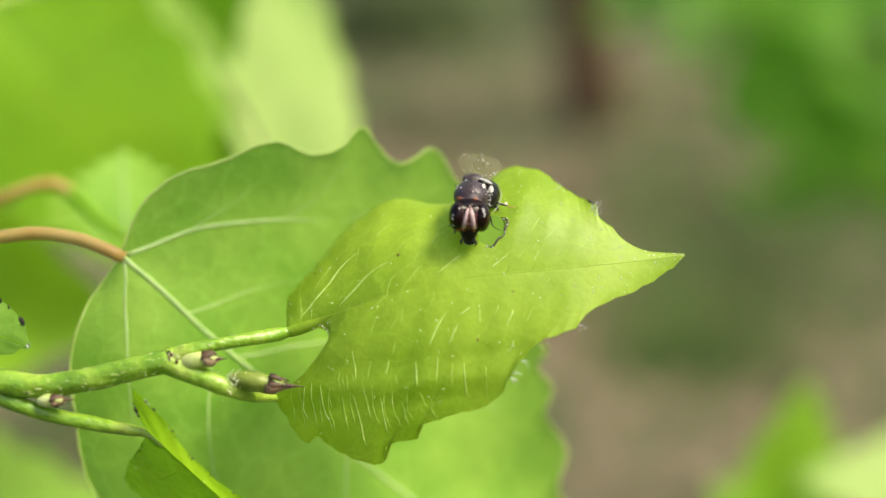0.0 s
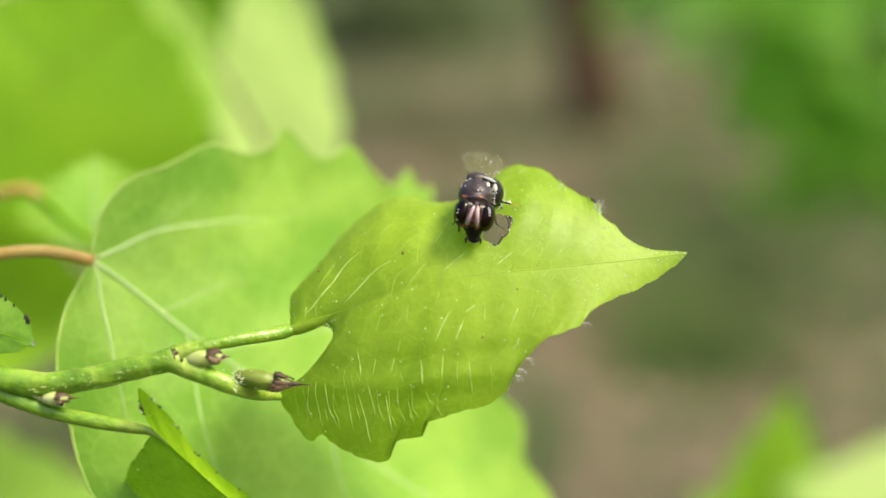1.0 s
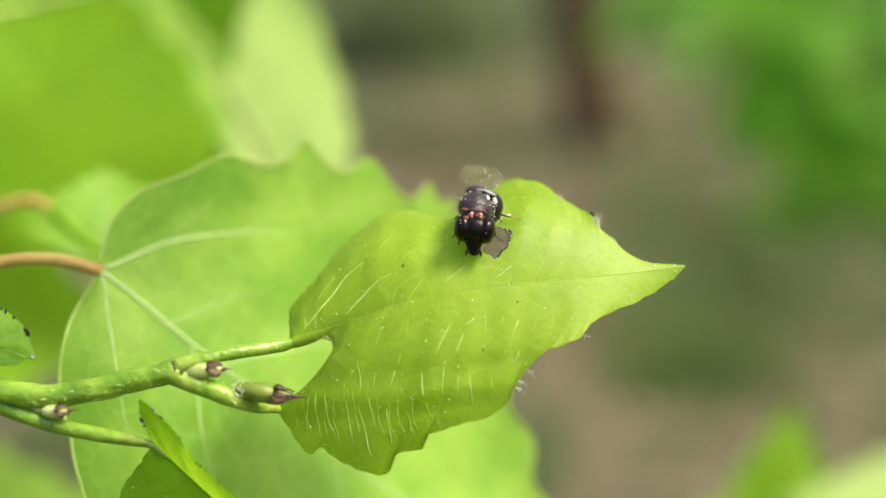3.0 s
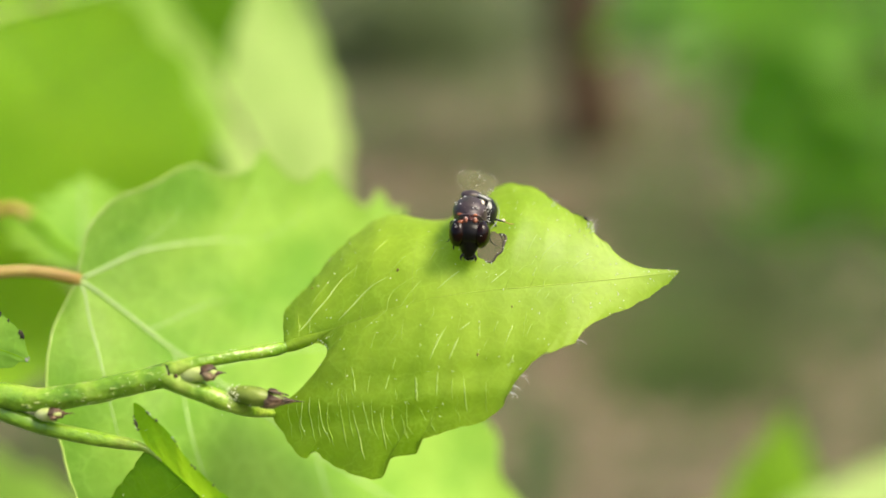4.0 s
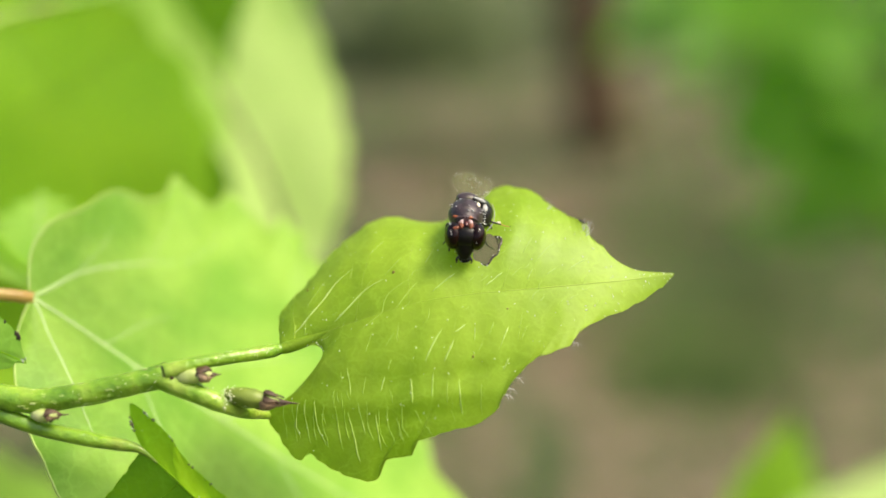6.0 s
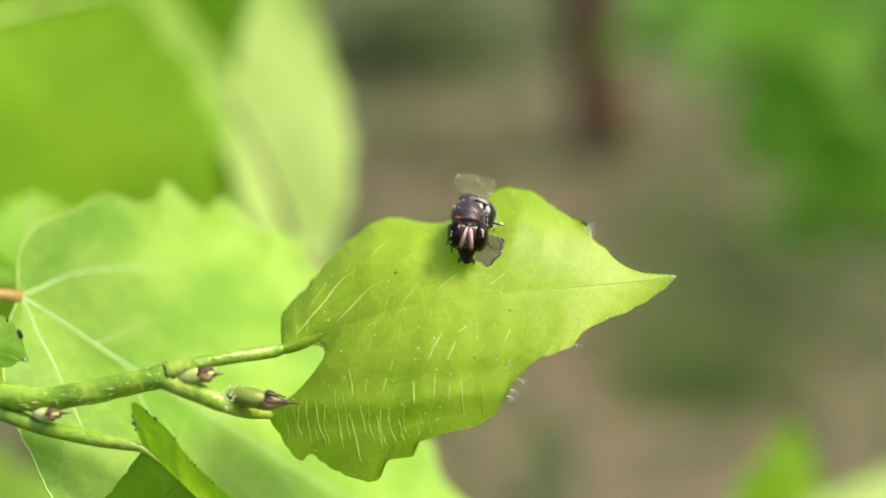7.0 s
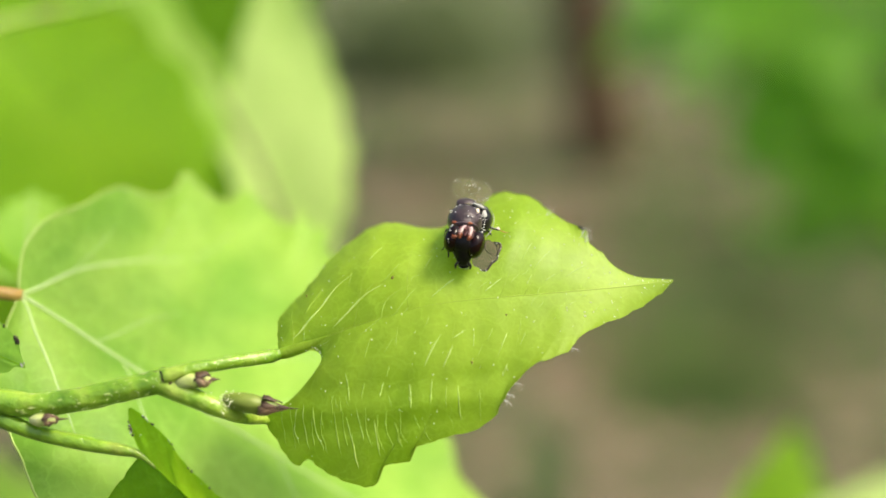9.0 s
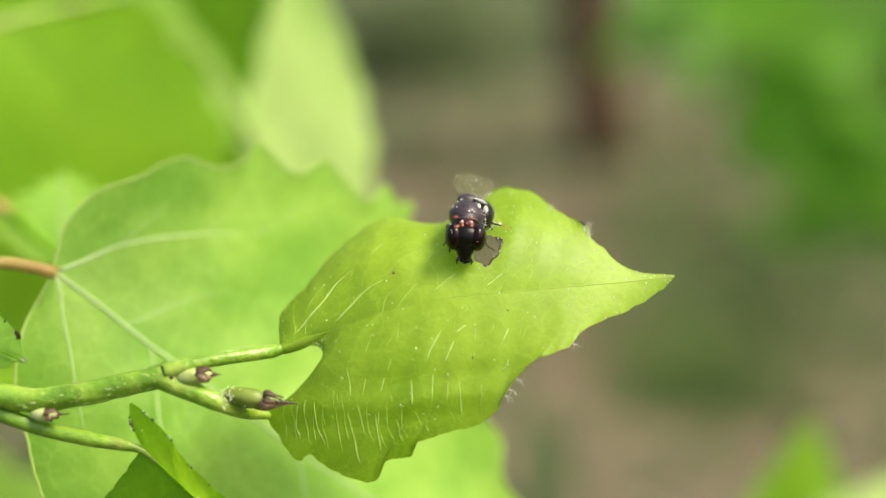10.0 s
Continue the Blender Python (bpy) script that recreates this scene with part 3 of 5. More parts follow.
def build_twig():
    world_pts = [(STEM_BASE[0] + 0.012 * math.sin(z * 5), STEM_BASE[1] + 0.008 * math.sin(z * 3 + 1) - 0.008 * math.sin(1), z) for z in np.linspace(-0.02, 1.25, 60)]
    part("stem", tube(bmesh.new(), world_pts, (0.0045, 0.003, 0.002), 12, 1.0), M_WOOD, sapling, "slender brown sapling stem", Matrix())
    twig = part("twig", tube(bmesh.new(), glide([tuple(STEM_AT), (-52.84, -9.22, -8.00), (-33.94, -7.02, -2.00), (-26.28, -7.24, -0.00), (-23.09, -7.72, -0.00), (-20.22, -7.37, -0.00), (-17.35, -6.73, -0.00), (-15.05, -6.16, -0.00)], 110),
                             (1.3, 1.0, 0.85, 0.80, 0.72, 0.70, 0.66), 22, knobs=0.15), M_TWIG, sapling, "green twig with pale lenticels", TWIG)
    part("side_shoot", tube(bmesh.new(), glide([(-15.76, -6.35, -0.00), (-13.80, -7.12, 0.20), (-12.37, -7.70, 0.20), (-11.10, -8.34, -1.00), (-10.30, -8.66, -2.40), (-9.50, -8.95, -3.80), (-8.30, -9.30, -5.00)], 50), (0.64, 0.60, 0.50, 0.34, 0.20, 0.10), 14, knobs=0.10), M_TWIG, twig)
    part("node", lump(bmesh.new(), (-15.30, -6.26, -0.10), (0.92, 0.70, 0.68), 28, 18, 0.22, 2.4), M_BUD_DULL, twig)
    part("node_scar", tube(bmesh.new(), glide([(-15.62, -5.60, 0.25), (-15.36, -5.88, 0.60), (-15.28, -6.22, 0.66), (-15.40, -6.52, 0.58)], 14), (0.01, 0.05, 0.03, 0.06, 0.01), 8, knobs=0.9), M_BUD_TIP, twig, "brown wrinkled scar round the node")
    for a, b, r, tip, body, scales in (
            ((-14.70, -6.32, 0.20), (-12.95, -6.10, 0.56), 0.46, (-12.10, -6.12, 0.50), M_BUD, 3),
            ((-11.98, -7.25, 0.05), (-9.55, -7.60, 0.20), 0.56, (-7.75, -7.75, 0.10), M_BUD_DULL, 5),
            ((-22.75, -8.50, 0.30), (-21.75, -8.46, 0.54), 0.36, (-20.55, -8.39, 0.50), M_BUD, 3)):
        build_bud(twig, np.array(a), np.array(b), np.array(tip), r, body, scales)
    scars = bmesh.new()
    for c, q in (((-15.19, -5.92, 0.55), 0.13), ((-14.88, -6.29, 0.65), 0.10), ((-15.32, -5.73, 0.50), 0.08), ((-21.64, -8.70, 0.55), 0.14), ((-21.26, -8.57, 0.55), 0.10), ((-15.43, -6.54, 0.60), 0.07)):
        ball(scars, c, (q, q * 1.3, q * 0.6), seg=8, rings=5)
    part("scar", scars, M_BUD_TIP, twig, "dark leaf scars at the nodes")
    rng = random.Random(21)
    bm = bmesh.new()
    axis = glide([(-26.28, -7.24, -0.00), (-23.09, -7.72, -0.00), (-20.22, -7.37, -0.00), (-17.35, -6.73, -0.00), (-15.05, -6.16, -0.00), (-12.25, -5.29, -0.00), (-8.74, -4.69, -0.00)], 200)
    for _ in range(120):
        s = rng.random()
        c = axis[int(s * 199)]
        r = 0.68 if s < 0.68 else 0.36
        a = rng.uniform(-1.5, 1.5)
        bmesh.ops.create_icosphere(bm, subdivisions=1, radius=rng.uniform(0.012, 0.038) * MM, matrix=Matrix.Translation(Vector(c + np.array((0, r * math.sin(a), r * math.cos(a)))) * MM))
    for _ in range(75):
        c = np.array((-12.10, -7.40, -0.00)) + np.array((rng.gauss(0, 0.60), rng.gauss(0, 0.34), 0.58))
        bmesh.ops.create_icosphere(bm, subdivisions=1, radius=rng.uniform(0.018, 0.055) * MM, matrix=Matrix.Translation(Vector(c) * MM))
    marks = bmesh.new()
    for _ in range(46):
        s = rng.random() * 0.68
        c = axis[int(s * 199)]
        t = axis[int(s * 199) + 1] - c
        a = rng.uniform(-1.3, 1.4)
        ball(marks, tuple(c + np.array((0, 0.67 * math.sin(a), 0.67 * math.cos(a)))), (rng.uniform(0.07, 0.24), rng.uniform(0.025, 0.05), 0.035), seg=8, rings=5, turn=pose(0, 0, 0, -math.degrees(a), 0, math.degrees(math.atan2(t[1], t[0]))))
    tagged(part("bark_speckle", marks, M_LENTICEL, twig, "pale streaks on the bark"), kind="stuff")
    tagged(part("pollen", bm, M_SPECK, twig, "pale grains on the bark"), kind="stuff")
    return twig


def build_top_leaf():
    """The leaf that the fly stands on."""
    blade = Blade(
        rib=[(-9.08, -4.87, -2.20), (-7.33, -4.29, -1.80), (-5.52, -3.47, -1.20), (-2.05, -2.27, -0.20), (1.21, -1.63, -0.00), (7.27, -1.06, -0.60), (11.23, -0.68, -1.20), (14.01, -0.33, -1.80)],
        one=[(-9.08, -4.81, -2.20), (-9.25, -2.94, -4.00), (-7.80, -1.13, -5.00), (-5.78, 1.25, -5.80), (-3.03, 3.06, -6.20), (0.21, 2.72, -5.40), (2.28, 3.84, -5.80), (3.79, 4.94, -6.20), (4.88, 4.98, -5.80), (6.09, 4.62, -5.00), (7.29, 3.58, -4.00), (8.83, 2.69, -2.80), (9.07, 2.28, -2.60), (8.99, 1.88, -2.50), (9.62, 1.48, -2.30), (11.32, -0.07, -1.80), (14.01, -0.29, -1.80)],
        two=[(-9.02, -4.97, -2.20), (-8.00, -4.69, -1.90), (-6.99, -4.28, -1.70), (-6.06, -4.01, -1.50), (-5.80, -4.53, -1.50), (-6.01, -5.32, -1.60), (-6.69, -6.26, -1.90), (-7.78, -7.28, -2.30), (-9.16, -8.07, -2.80), (-9.89, -8.75, -3.00), (-9.15, -9.98, -2.70), (-8.37, -10.98, -2.30), (-7.82, -11.24, -2.10), (-7.28, -10.88, -1.90), (-6.01, -11.72, -1.60), (-4.66, -12.13, -1.00), (-3.62, -12.30, -1.00), (-3.20, -11.95, -0.80), (-3.26, -11.42, -0.60), (-2.69, -10.94, -0.40), (-1.47, -10.73, -0.30), (-1.34, -10.01, -0.00), (0.19, -9.44, 0.20), (2.09, -8.91, 0.40), (3.19, -8.19, 0.60), (3.75, -7.02, 0.90), (4.46, -6.07, 1.00), (5.52, -5.05, 1.10), (7.11, -4.50, 0.90), (7.57, -4.22, 0.80), (8.46, -3.31, 0.20), (11.16, -2.29, -0.80), (13.07, -1.21, -1.50), (14.01, -0.36, -1.80)],
        n=240, bulge=(0.16, 0.33), pleat=0.045, waves=13, slant=0.10, folds=((-6.1, -0.07, 0.6), (-7.3, 0.05, 0.5), (-8.4, -0.07, 0.6)), flat_tip=0.95)
    hole_u, hole_v = blade.find(*(2.73, 1.23, -3.00)[:2])

    def bite(g):
        return 1 + 0.10 * math.sin(3 * g + 1) + 0.07 * math.sin(7 * g)

    def hole(u, v):
        a, b = (u - hole_u) / 0.034, (v - hole_v) / 0.125
        return math.hypot(a, b) < bite(math.atan2(b, a))

    def snap(u, v):
        g = math.atan2((v - hole_v) / 0.125, (u - hole_u) / 0.034)
        return hole_u + 0.034 * bite(g) * math.cos(g), hole_v + 0.125 * bite(g) * math.sin(g)

    leaf = part("leaf", blade.sheet(280, 80, hole, snap=snap), M_LEAF, sapling, "bright yellow-green toothed leaf with a chewed hole", TWIG)
    part("stalk", tube(bmesh.new(), glide([(-15.27, -6.04, -0.10), (-13.78, -5.58, -0.00), (-11.71, -5.21, -0.60), (-9.91, -4.99, -1.50), (-9.17, -4.86, -2.06), (-8.40, -4.66, -2.10)], 60), (0.48, 0.40, 0.36, 0.36, 0.37, 0.40, 0.20), 14, knobs=0.12), M_TWIG, leaf)
    part("midrib_base", tube(bmesh.new(), glide([(-9.70, -4.96, -1.72), (-9.00, -4.83, -2.12), (-8.00, -4.52, -2.06), (-6.90, -4.10, -1.86), (-5.60, -3.52, -1.44), (-4.20, -3.00, -1.06), (-2.60, -2.46, -0.56)], 60), (0.18, 0.35, 0.33, 0.25, 0.17, 0.12, 0.09, 0.05), 14, knobs=0.10), M_LEAF, leaf, "thick yellow-green base of the midrib")
    veins = [(0.03, 0.13, 0.97, 0.0, 1.2), (0.20, 0.36, 0.95, 0.02, 1.0), (0.34, 0.44, 0.95, 0.0, 0.9), (0.56, 0.66, 0.95, 0.02, 0.8), (0.62, 0.74, 0.93, 0.02, 0.7), (0.76, 0.86, 0.9, 0.01, 0.6)]
    rng = random.Random(31)
    dress(leaf, blade, veins, (0.03, 0.016, 0.010, 0.014, 0.022, 0.026, 0.022), 0.015, 0.016, 0.0, M_RIB_SOFT, M_LEAF, M_RIB_SOFT, specks=210, rng=rng, spark=0.036, avoid=hole)
    # short ridges of the veinlets, coloured pale to paint in their glint, then fainter ones
    for pts in ([(-0.38, -1.40, -0.00), (1.02, -0.32, -0.00)], [(2.71, -1.08, -0.00), (3.70, -0.32, -0.00)], [(5.20, -0.64, -0.00), (5.52, -0.13, -0.00)],
                [(0.92, -3.73, -0.00), (1.50, -3.22, -0.00)], [(3.70, -4.18, -0.00), (3.89, -3.44, -0.00)], [(2.01, -4.15, -0.00), (2.14, -3.32, -0.00)], [(3.64, -5.84, -0.00), (3.99, -5.20, -0.00)],
                [(-3.25, -6.98, -0.00), (-3.09, -6.28, -0.00)], [(-5.17, -5.77, -0.00), (-5.04, -6.51, -0.00), (-4.94, -7.40, -0.00)], [(-1.53, -6.41, -0.00), (-1.56, -6.98, -0.00), (-1.47, -7.69, -0.00)], [(-0.26, -6.00, -0.00), (-0.35, -7.40, -0.00)], [(1.21, -6.41, -0.00), (1.34, -8.32, -0.00)],
                [(-7.97, -8.01, -0.00), (-8.04, -9.12, -0.00), (-7.75, -10.01, -0.00)], [(-7.02, -7.85, -0.00), (-6.79, -9.41, -0.00), (-6.44, -10.24, -0.00)], [(-5.10, -8.32, -0.00), (-4.66, -9.82, -0.00), (-4.37, -11.10, -0.00)], [(-3.54, -8.39, -0.00), (-3.32, -9.82, -0.00), (-3.09, -10.52, -0.00)]):
        part("ridge", tube(bmesh.new(), blade.trace(pts, 14, 0.004), (0.006, 0.034, 0.020, 0.040, 0.006), 6, knobs=0.9), M_CREASE, leaf)
    for pts in ([(-3.00, -0.45, -0.00), (-2.04, 0.51, -0.00)], [(6.25, -0.45, -0.00), (6.89, 0.03, -0.00)], [(-3.95, 0.67, -0.00), (-3.00, 1.56, -0.00)], [(-4.59, -3.80, -0.00), (-3.00, -1.88, -0.00), (-1.72, -0.77, -0.00)], [(-2.68, -2.52, -0.00), (-1.24, -0.92, -0.00)], [(-7.62, -2.52, -0.00), (-6.51, -0.92, -0.00)],
                [(-2.62, -5.29, -0.00), (-2.81, -5.84, -0.00)], [(0.57, -6.41, -0.00), (0.57, -7.69, -0.00)], [(-2.39, -8.55, -0.00), (-1.98, -9.95, -0.00)], [(-1.28, -8.13, -0.00), (-0.92, -8.96, -0.00)], [(2.36, -6.57, -0.00), (2.42, -8.39, -0.00)], [(-5.87, -7.94, -0.00), (-5.68, -9.54, -0.00), (-5.42, -10.65, -0.00)], [(-7.62, -7.94, -0.00), (-7.50, -9.38, -0.00), (-7.27, -10.24, -0.00)],
                [(-4.11, -6.35, -0.00), (-4.21, -7.37, -0.00)], [(-3.70, -3.80, -0.00), (-4.11, -4.94, -0.00)], [(-5.87, -7.14, -0.00), (-6.00, -7.62, -0.00)], [(2.90, -3.80, -0.00), (3.13, -3.16, -0.00)], [(4.66, -4.11, -0.00), (4.98, -3.32, -0.00)], [(4.98, 0.83, -0.00), (5.61, 1.79, -0.00)], [(5.61, 0.35, -0.00), (6.89, 1.47, -0.00)], [(7.53, -0.13, -0.00), (8.80, 0.51, -0.00)]):
        part("ridge", tube(bmesh.new(), blade.trace(pts, 14, 0.0), (0.006, 0.026, 0.018, 0.026, 0.006), 6, knobs=0.6), M_CREASE_FAINT, leaf)
    for pts in ([(-8.48, -4.15, 0), (-7.14, -2.62, 0), (-5.93, -1.08, 0), (-4.78, 0.00, 0)], [(-5.95, -3.25, 0), (-5.20, -2.45, 0), (-4.30, -1.55, 0), (-2.90, -0.55, 0)], [(-0.77, -5.36, 0), (-0.32, -4.31, 0), (0.22, -3.38, 0)], [(0.22, -5.40, 0), (0.62, -4.70, 0), (1.02, -3.95, 0)]):
        part("ridge", tube(bmesh.new(), blade.trace(pts, 22, -0.012), (0.006, 0.055, 0.040, 0.060, 0.035, 0.006), 8, knobs=0.6), M_CREASE, leaf)
    # many short, barely raised veinlets between them
    for _ in range(95):
        x, y = rng.uniform(-8.5, 10.5), rng.uniform(-10.5, 4.0)
        u, v = blade.find(x, y)
        if hole(u, v) or abs(v) > 0.92 or not 0.04 < u < 0.9 or math.hypot(*(blade.at(u, v)[:2] - (x, y))) > 0.3:
            continue
        slope = radians(48 if y > -2.5 else 66 if y > -5 else 97) + rng.gauss(0, 0.16)
        ln = rng.uniform(0.35, 1.3)
        dx, dy = math.cos(slope) * ln, math.sin(slope) * ln
        way = [(x - dx / 2, y - dy / 2, 0), (x + rng.gauss(0, 0.05), y, 0), (x + dx / 2, y + dy / 2, 0)]
        part("ridge", tube(bmesh.new(), blade.trace(way, 8, -0.004), (0.004, rng.uniform(0.012, 0.026), 0.004), 5, knobs=0.6), M_CREASE_FAINT, leaf)
    # evenly set arcs across the lower lobe
    for k in range(15):
        x = -8.9 + 0.62 * k + rng.uniform(-0.12, 0.12)
        y0, y1 = -7.7 - rng.uniform(0.0, 0.5), -9.6 - rng.uniform(0.0, 0.9)
        bow = 0.10 + 0.02 * k
        way = [(x, y0, 0), (x + bow * 0.3, (y0 + y1) / 2, 0), (x + bow * 1.6, y1, 0)]
        if all(0.02 < blade.find(p[0], p[1])[0] < 0.9 and math.hypot(*(blade.at(*blade.find(p[0], p[1]))[:2] - p[:2])) < 0.2 for p in way):
            part("ridge", tube(bmesh.new(), blade.trace(way, 12, 0.0), (0.006, 0.026, 0.016, 0.030, 0.006), 5, knobs=0.8), M_CREASE if k % 5 == 2 else M_CREASE_FAINT, leaf)
    for x, y, r in (((-2.58, -0.35, -0.00)[0], (-2.58, -0.35, -0.00)[1], 0.09), ((1.95, -5.07, -0.00)[0], (1.95, -5.07, -0.00)[1], 0.07), ((-7.62, -1.50, -0.00)[0], (-7.62, -1.50, -0.00)[1], 0.07), ((3.86, -2.36, -0.00)[0], (3.86, -2.36, -0.00)[1], 0.05)):
        part("dead_spot", ball(bmesh.new(), tuple(blade.at(*blade.find(x, y)) + (0, 0, 0.02)), (r, r * 1.3, 0.03), seg=10, rings=6), M_SPOT, leaf, "small brown spot")
    rim = np.array([blade.at(hole_u + 0.035 * bite(g) * math.cos(g), hole_v + 0.128 * bite(g) * math.sin(g)) for g in np.linspace(-2.0, 0.7, 24)])
    part("chewed_rim", tube(bmesh.new(), rim, (0.012, 0.05, 0.075, 0.04, 0.09, 0.07, 0.02), 6, knobs=0.9), M_DARK, leaf, "dark dried rim of the hole")
    crumbs = [rim[k] + (rng.uniform(-0.06, 0.06), rng.uniform(-0.06, 0.06), 0.06) for k in (1, 2, 4, 9, 13, 17, 18, 20, 21)]
    tagged(part("crumbs", grains(bmesh.new(), crumbs, rng, 0.02, 0.06), M_HAIR, leaf, "white crumbs on the chewed rim"), kind="stuff")
    bm = bmesh.new()
    for u, v in (blade.find(*(6.79, 3.51, -0.00)[:2]), blade.find(*(8.74, 2.20, -0.00)[:2]), blade.find(*(8.87, 1.95, -0.00)[:2]), blade.find(*(8.64, 2.39, -0.00)[:2]), blade.find(*(8.80, 2.07, -0.00)[:2]), blade.find(*(7.65, -4.27, -0.00)[:2]), blade.find(*(4.40, -6.35, -0.00)[:2]), blade.find(*(3.86, -7.14, -0.00)[:2]), blade.find(*(4.02, -6.83, -0.00)[:2])):
        b = blade.at(u, v)
        for _ in range(6):
            e = b + np.array((rng.uniform(-0.1, 0.6), rng.uniform(0.1, 0.8) * (1 if v > 0 else -0.6), rng.uniform(-0.3, 0.3)))
            tube(bm, glide([b, (b + e) / 2 + (0.12, 0.05, 0), e], 6), (0.008, 0.003), 5)
    part("down_hair", bm, M_HAIR, leaf, "tufts of white down on the edge")
    ua, ub = blade.find(*(8.48, 2.52, -0.00)[:2])[0], blade.find(*(8.80, 1.63, -0.00)[:2])[0]
    part("dead_edge", tube(bmesh.new(), [blade.at(u, 1.0) + (0, 0, 0.02) for u in np.linspace(ua, ub, 12)], (0.02, 0.06, 0.11, 0.05, 0.10, 0.02), 8, knobs=0.5), M_DARK, leaf, "dark dried notch in the edge")
    return leaf


def build_curled_leaf():
    """The small leaf that hangs folded below the twig."""
    blade = Blade(
        rib=[(-16.55, -10.37, -0.00), (-14.84, -12.06, -0.20), (-12.64, -14.08, -0.40), (-9.78, -16.38, -0.60), (-5.94, -19.00, -0.80)],
        one=[(-16.65, -10.24, -0.00), (-17.08, -9.34, 0.30), (-17.33, -7.87, 0.60), (-16.75, -8.28, 0.90), (-15.32, -9.62, 1.20), (-14.58, -10.67, 1.30), (-13.58, -11.86, 1.30), (-11.44, -13.73, 1.00), (-8.40, -16.19, 0.20), (-5.94, -19.00, -0.80)],
        two=[(-16.67, -10.44, -0.1), (-18.01, -11.94, -2.5), (-19.09, -13.15, -5.0), (-19.39, -14.65, -6.5), (-17.01, -16.48, -7.0), (-13.14, -18.61, -5.0), (-5.94, -19.07, -0.8)],
        n=100, bulge=(0.1, 0.1), pleat=0.05, waves=8, slant=0.1)
    # light painted in: darker green for the shaded half, brighter for the lit flap
    leaf = part("leaf", blade.sheet(120, 30, two_tone=True), M_LEAF_SHADE, sapling, "small folded green leaf below the twig, one half coloured lit, one shaded", TWIG)
    leaf.data.materials.append(M_LEAF_FLAP)
    part("leaf_stalk", tube(bmesh.new(), glide([(-25.96, -7.94, -0.00), (-23.73, -8.83, -0.00), (-21.88, -9.44, -0.20), (-19.00, -10.01, -0.20), (-16.86, -10.38, -0.10), (-15.78, -11.15, -0.10)], 44), (0.5, 0.46, 0.44, 0.42, 0.34, 0.08), 14, knobs=0.08), M_TWIG, sapling, "green leaf stalk", TWIG)
    rng = random.Random(35)
    dress(leaf, blade, [(0.2, 0.3, 0.9, 0, 0.8), (0.2, 0.3, -0.9, 0.02, 0.8), (0.4, 0.5, -0.9, 0.02, 0.8)], (0.05, 0.03), 0.02, 0.02, 0.0, M_LEAF_FLAP, M_LEAF_FLAP, specks=16, rng=rng, spark=0.05)
    edge = [blade.at(u + rng.uniform(-0.01, 0.01), 1.0) + (rng.uniform(-0.05, 0.04), rng.uniform(-0.05, 0.04), 0.04) for u in (0.06, 0.065, 0.07, 0.075, 0.08, 0.085, 0.09, 0.095, 0.10, 0.20, 0.23, 0.235, 0.31, 0.32, 0.33, 0.40, 0.41, 0.47, 0.48, 0.56)]
    part("dead_edge", grains(bmesh.new(), edge, rng, 0.03, 0.10), M_DARK, leaf, "blackened dead edge")
    grit = [blade.at(u, 1.0) + (rng.uniform(-0.08, 0.1), rng.uniform(-0.08, 0.1), 0.09) for u in (0.06, 0.08, 0.19, 0.195, 0.20, 0.205, 0.21, 0.215, 0.30, 0.305)]
    tagged(part("pollen", grains(bmesh.new(), grit, rng, 0.02, 0.05), M_HAIR, leaf, "white grains on the edge"), kind="stuff")
    return leaf


def build_left_leaf():
    blade = Blade(
        rib=[(-37.08, -6.62, -3.00), (-32.07, -5.18, -1.50), (-27.80, -4.79, -0.60), (-25.08, -4.93, -0.20), (-23.25, -5.58, -0.00)],
        one=[(-37.08, -6.49, -3.00), (-35.42, -2.63, -3.00), (-30.66, -1.28, -2.00), (-26.66, -2.30, -1.00), (-24.83, -3.11, -0.40), (-23.76, -3.99, -0.10), (-23.54, -4.75, -0.00), (-23.25, -5.52, -0.00)],
        two=[(-37.08, -6.76, -3.00), (-34.75, -9.29, -3.00), (-29.50, -8.45, -1.60), (-25.87, -6.14, -0.60), (-24.44, -5.98, -0.20), (-23.73, -5.45, -0.00), (-23.25, -5.65, -0.00)],
        n=80, bulge=(0.1, 0.1), pleat=0.08, waves=7)
    leaf = part("leaf", blade.sheet(90, 24), M_LEAF_BACK, sapling, "green leaf tip with blackened edge", TWIG)
    part("stalk", tube(bmesh.new(), glide([tuple(STEM_AT), (-45.22, -8.64, -6.00), (-37.08, -6.62, -3.00)], 20), (0.6, 0.45), 10), M_TWIG, leaf)
    dress(leaf, blade, [(0.2, 0.4, 0.9, 0, 0.8), (0.4, 0.6, 0.9, 0, 0.8), (0.3, 0.5, -0.9, 0, 0.8)], (0.12, 0.03), 0.04, 0.02, 0.0, M_LEAF_FLAP, M_LEAF_BACK)
    bm = bmesh.new()
    for u, r in ((0.80, 0.10), (0.82, 0.12), (0.85, 0.09), (0.905, 0.12), (0.915, 0.18), (0.925, 0.12)):
        lump(bm, tuple(blade.at(u, 1.0) + (0, 0, 0.03)), (r * 0.55, r * 1.1, 0.04), 12, 8, 0.8, 2.0)
    part("dead_edge", bm, M_DARK, leaf, "blackened dead edge")
    rag = random.Random(9)
    part("dead_tip", grains(bmesh.new(), [blade.at(0.985, rag.uniform(-0.6, 0.6)) + (rag.gauss(0.02, 0.06), rag.gauss(0, 0.08), 0) for _ in range(7)], rag, 0.03, 0.07), M_GREY, leaf, "bleached ragged leaf tip")


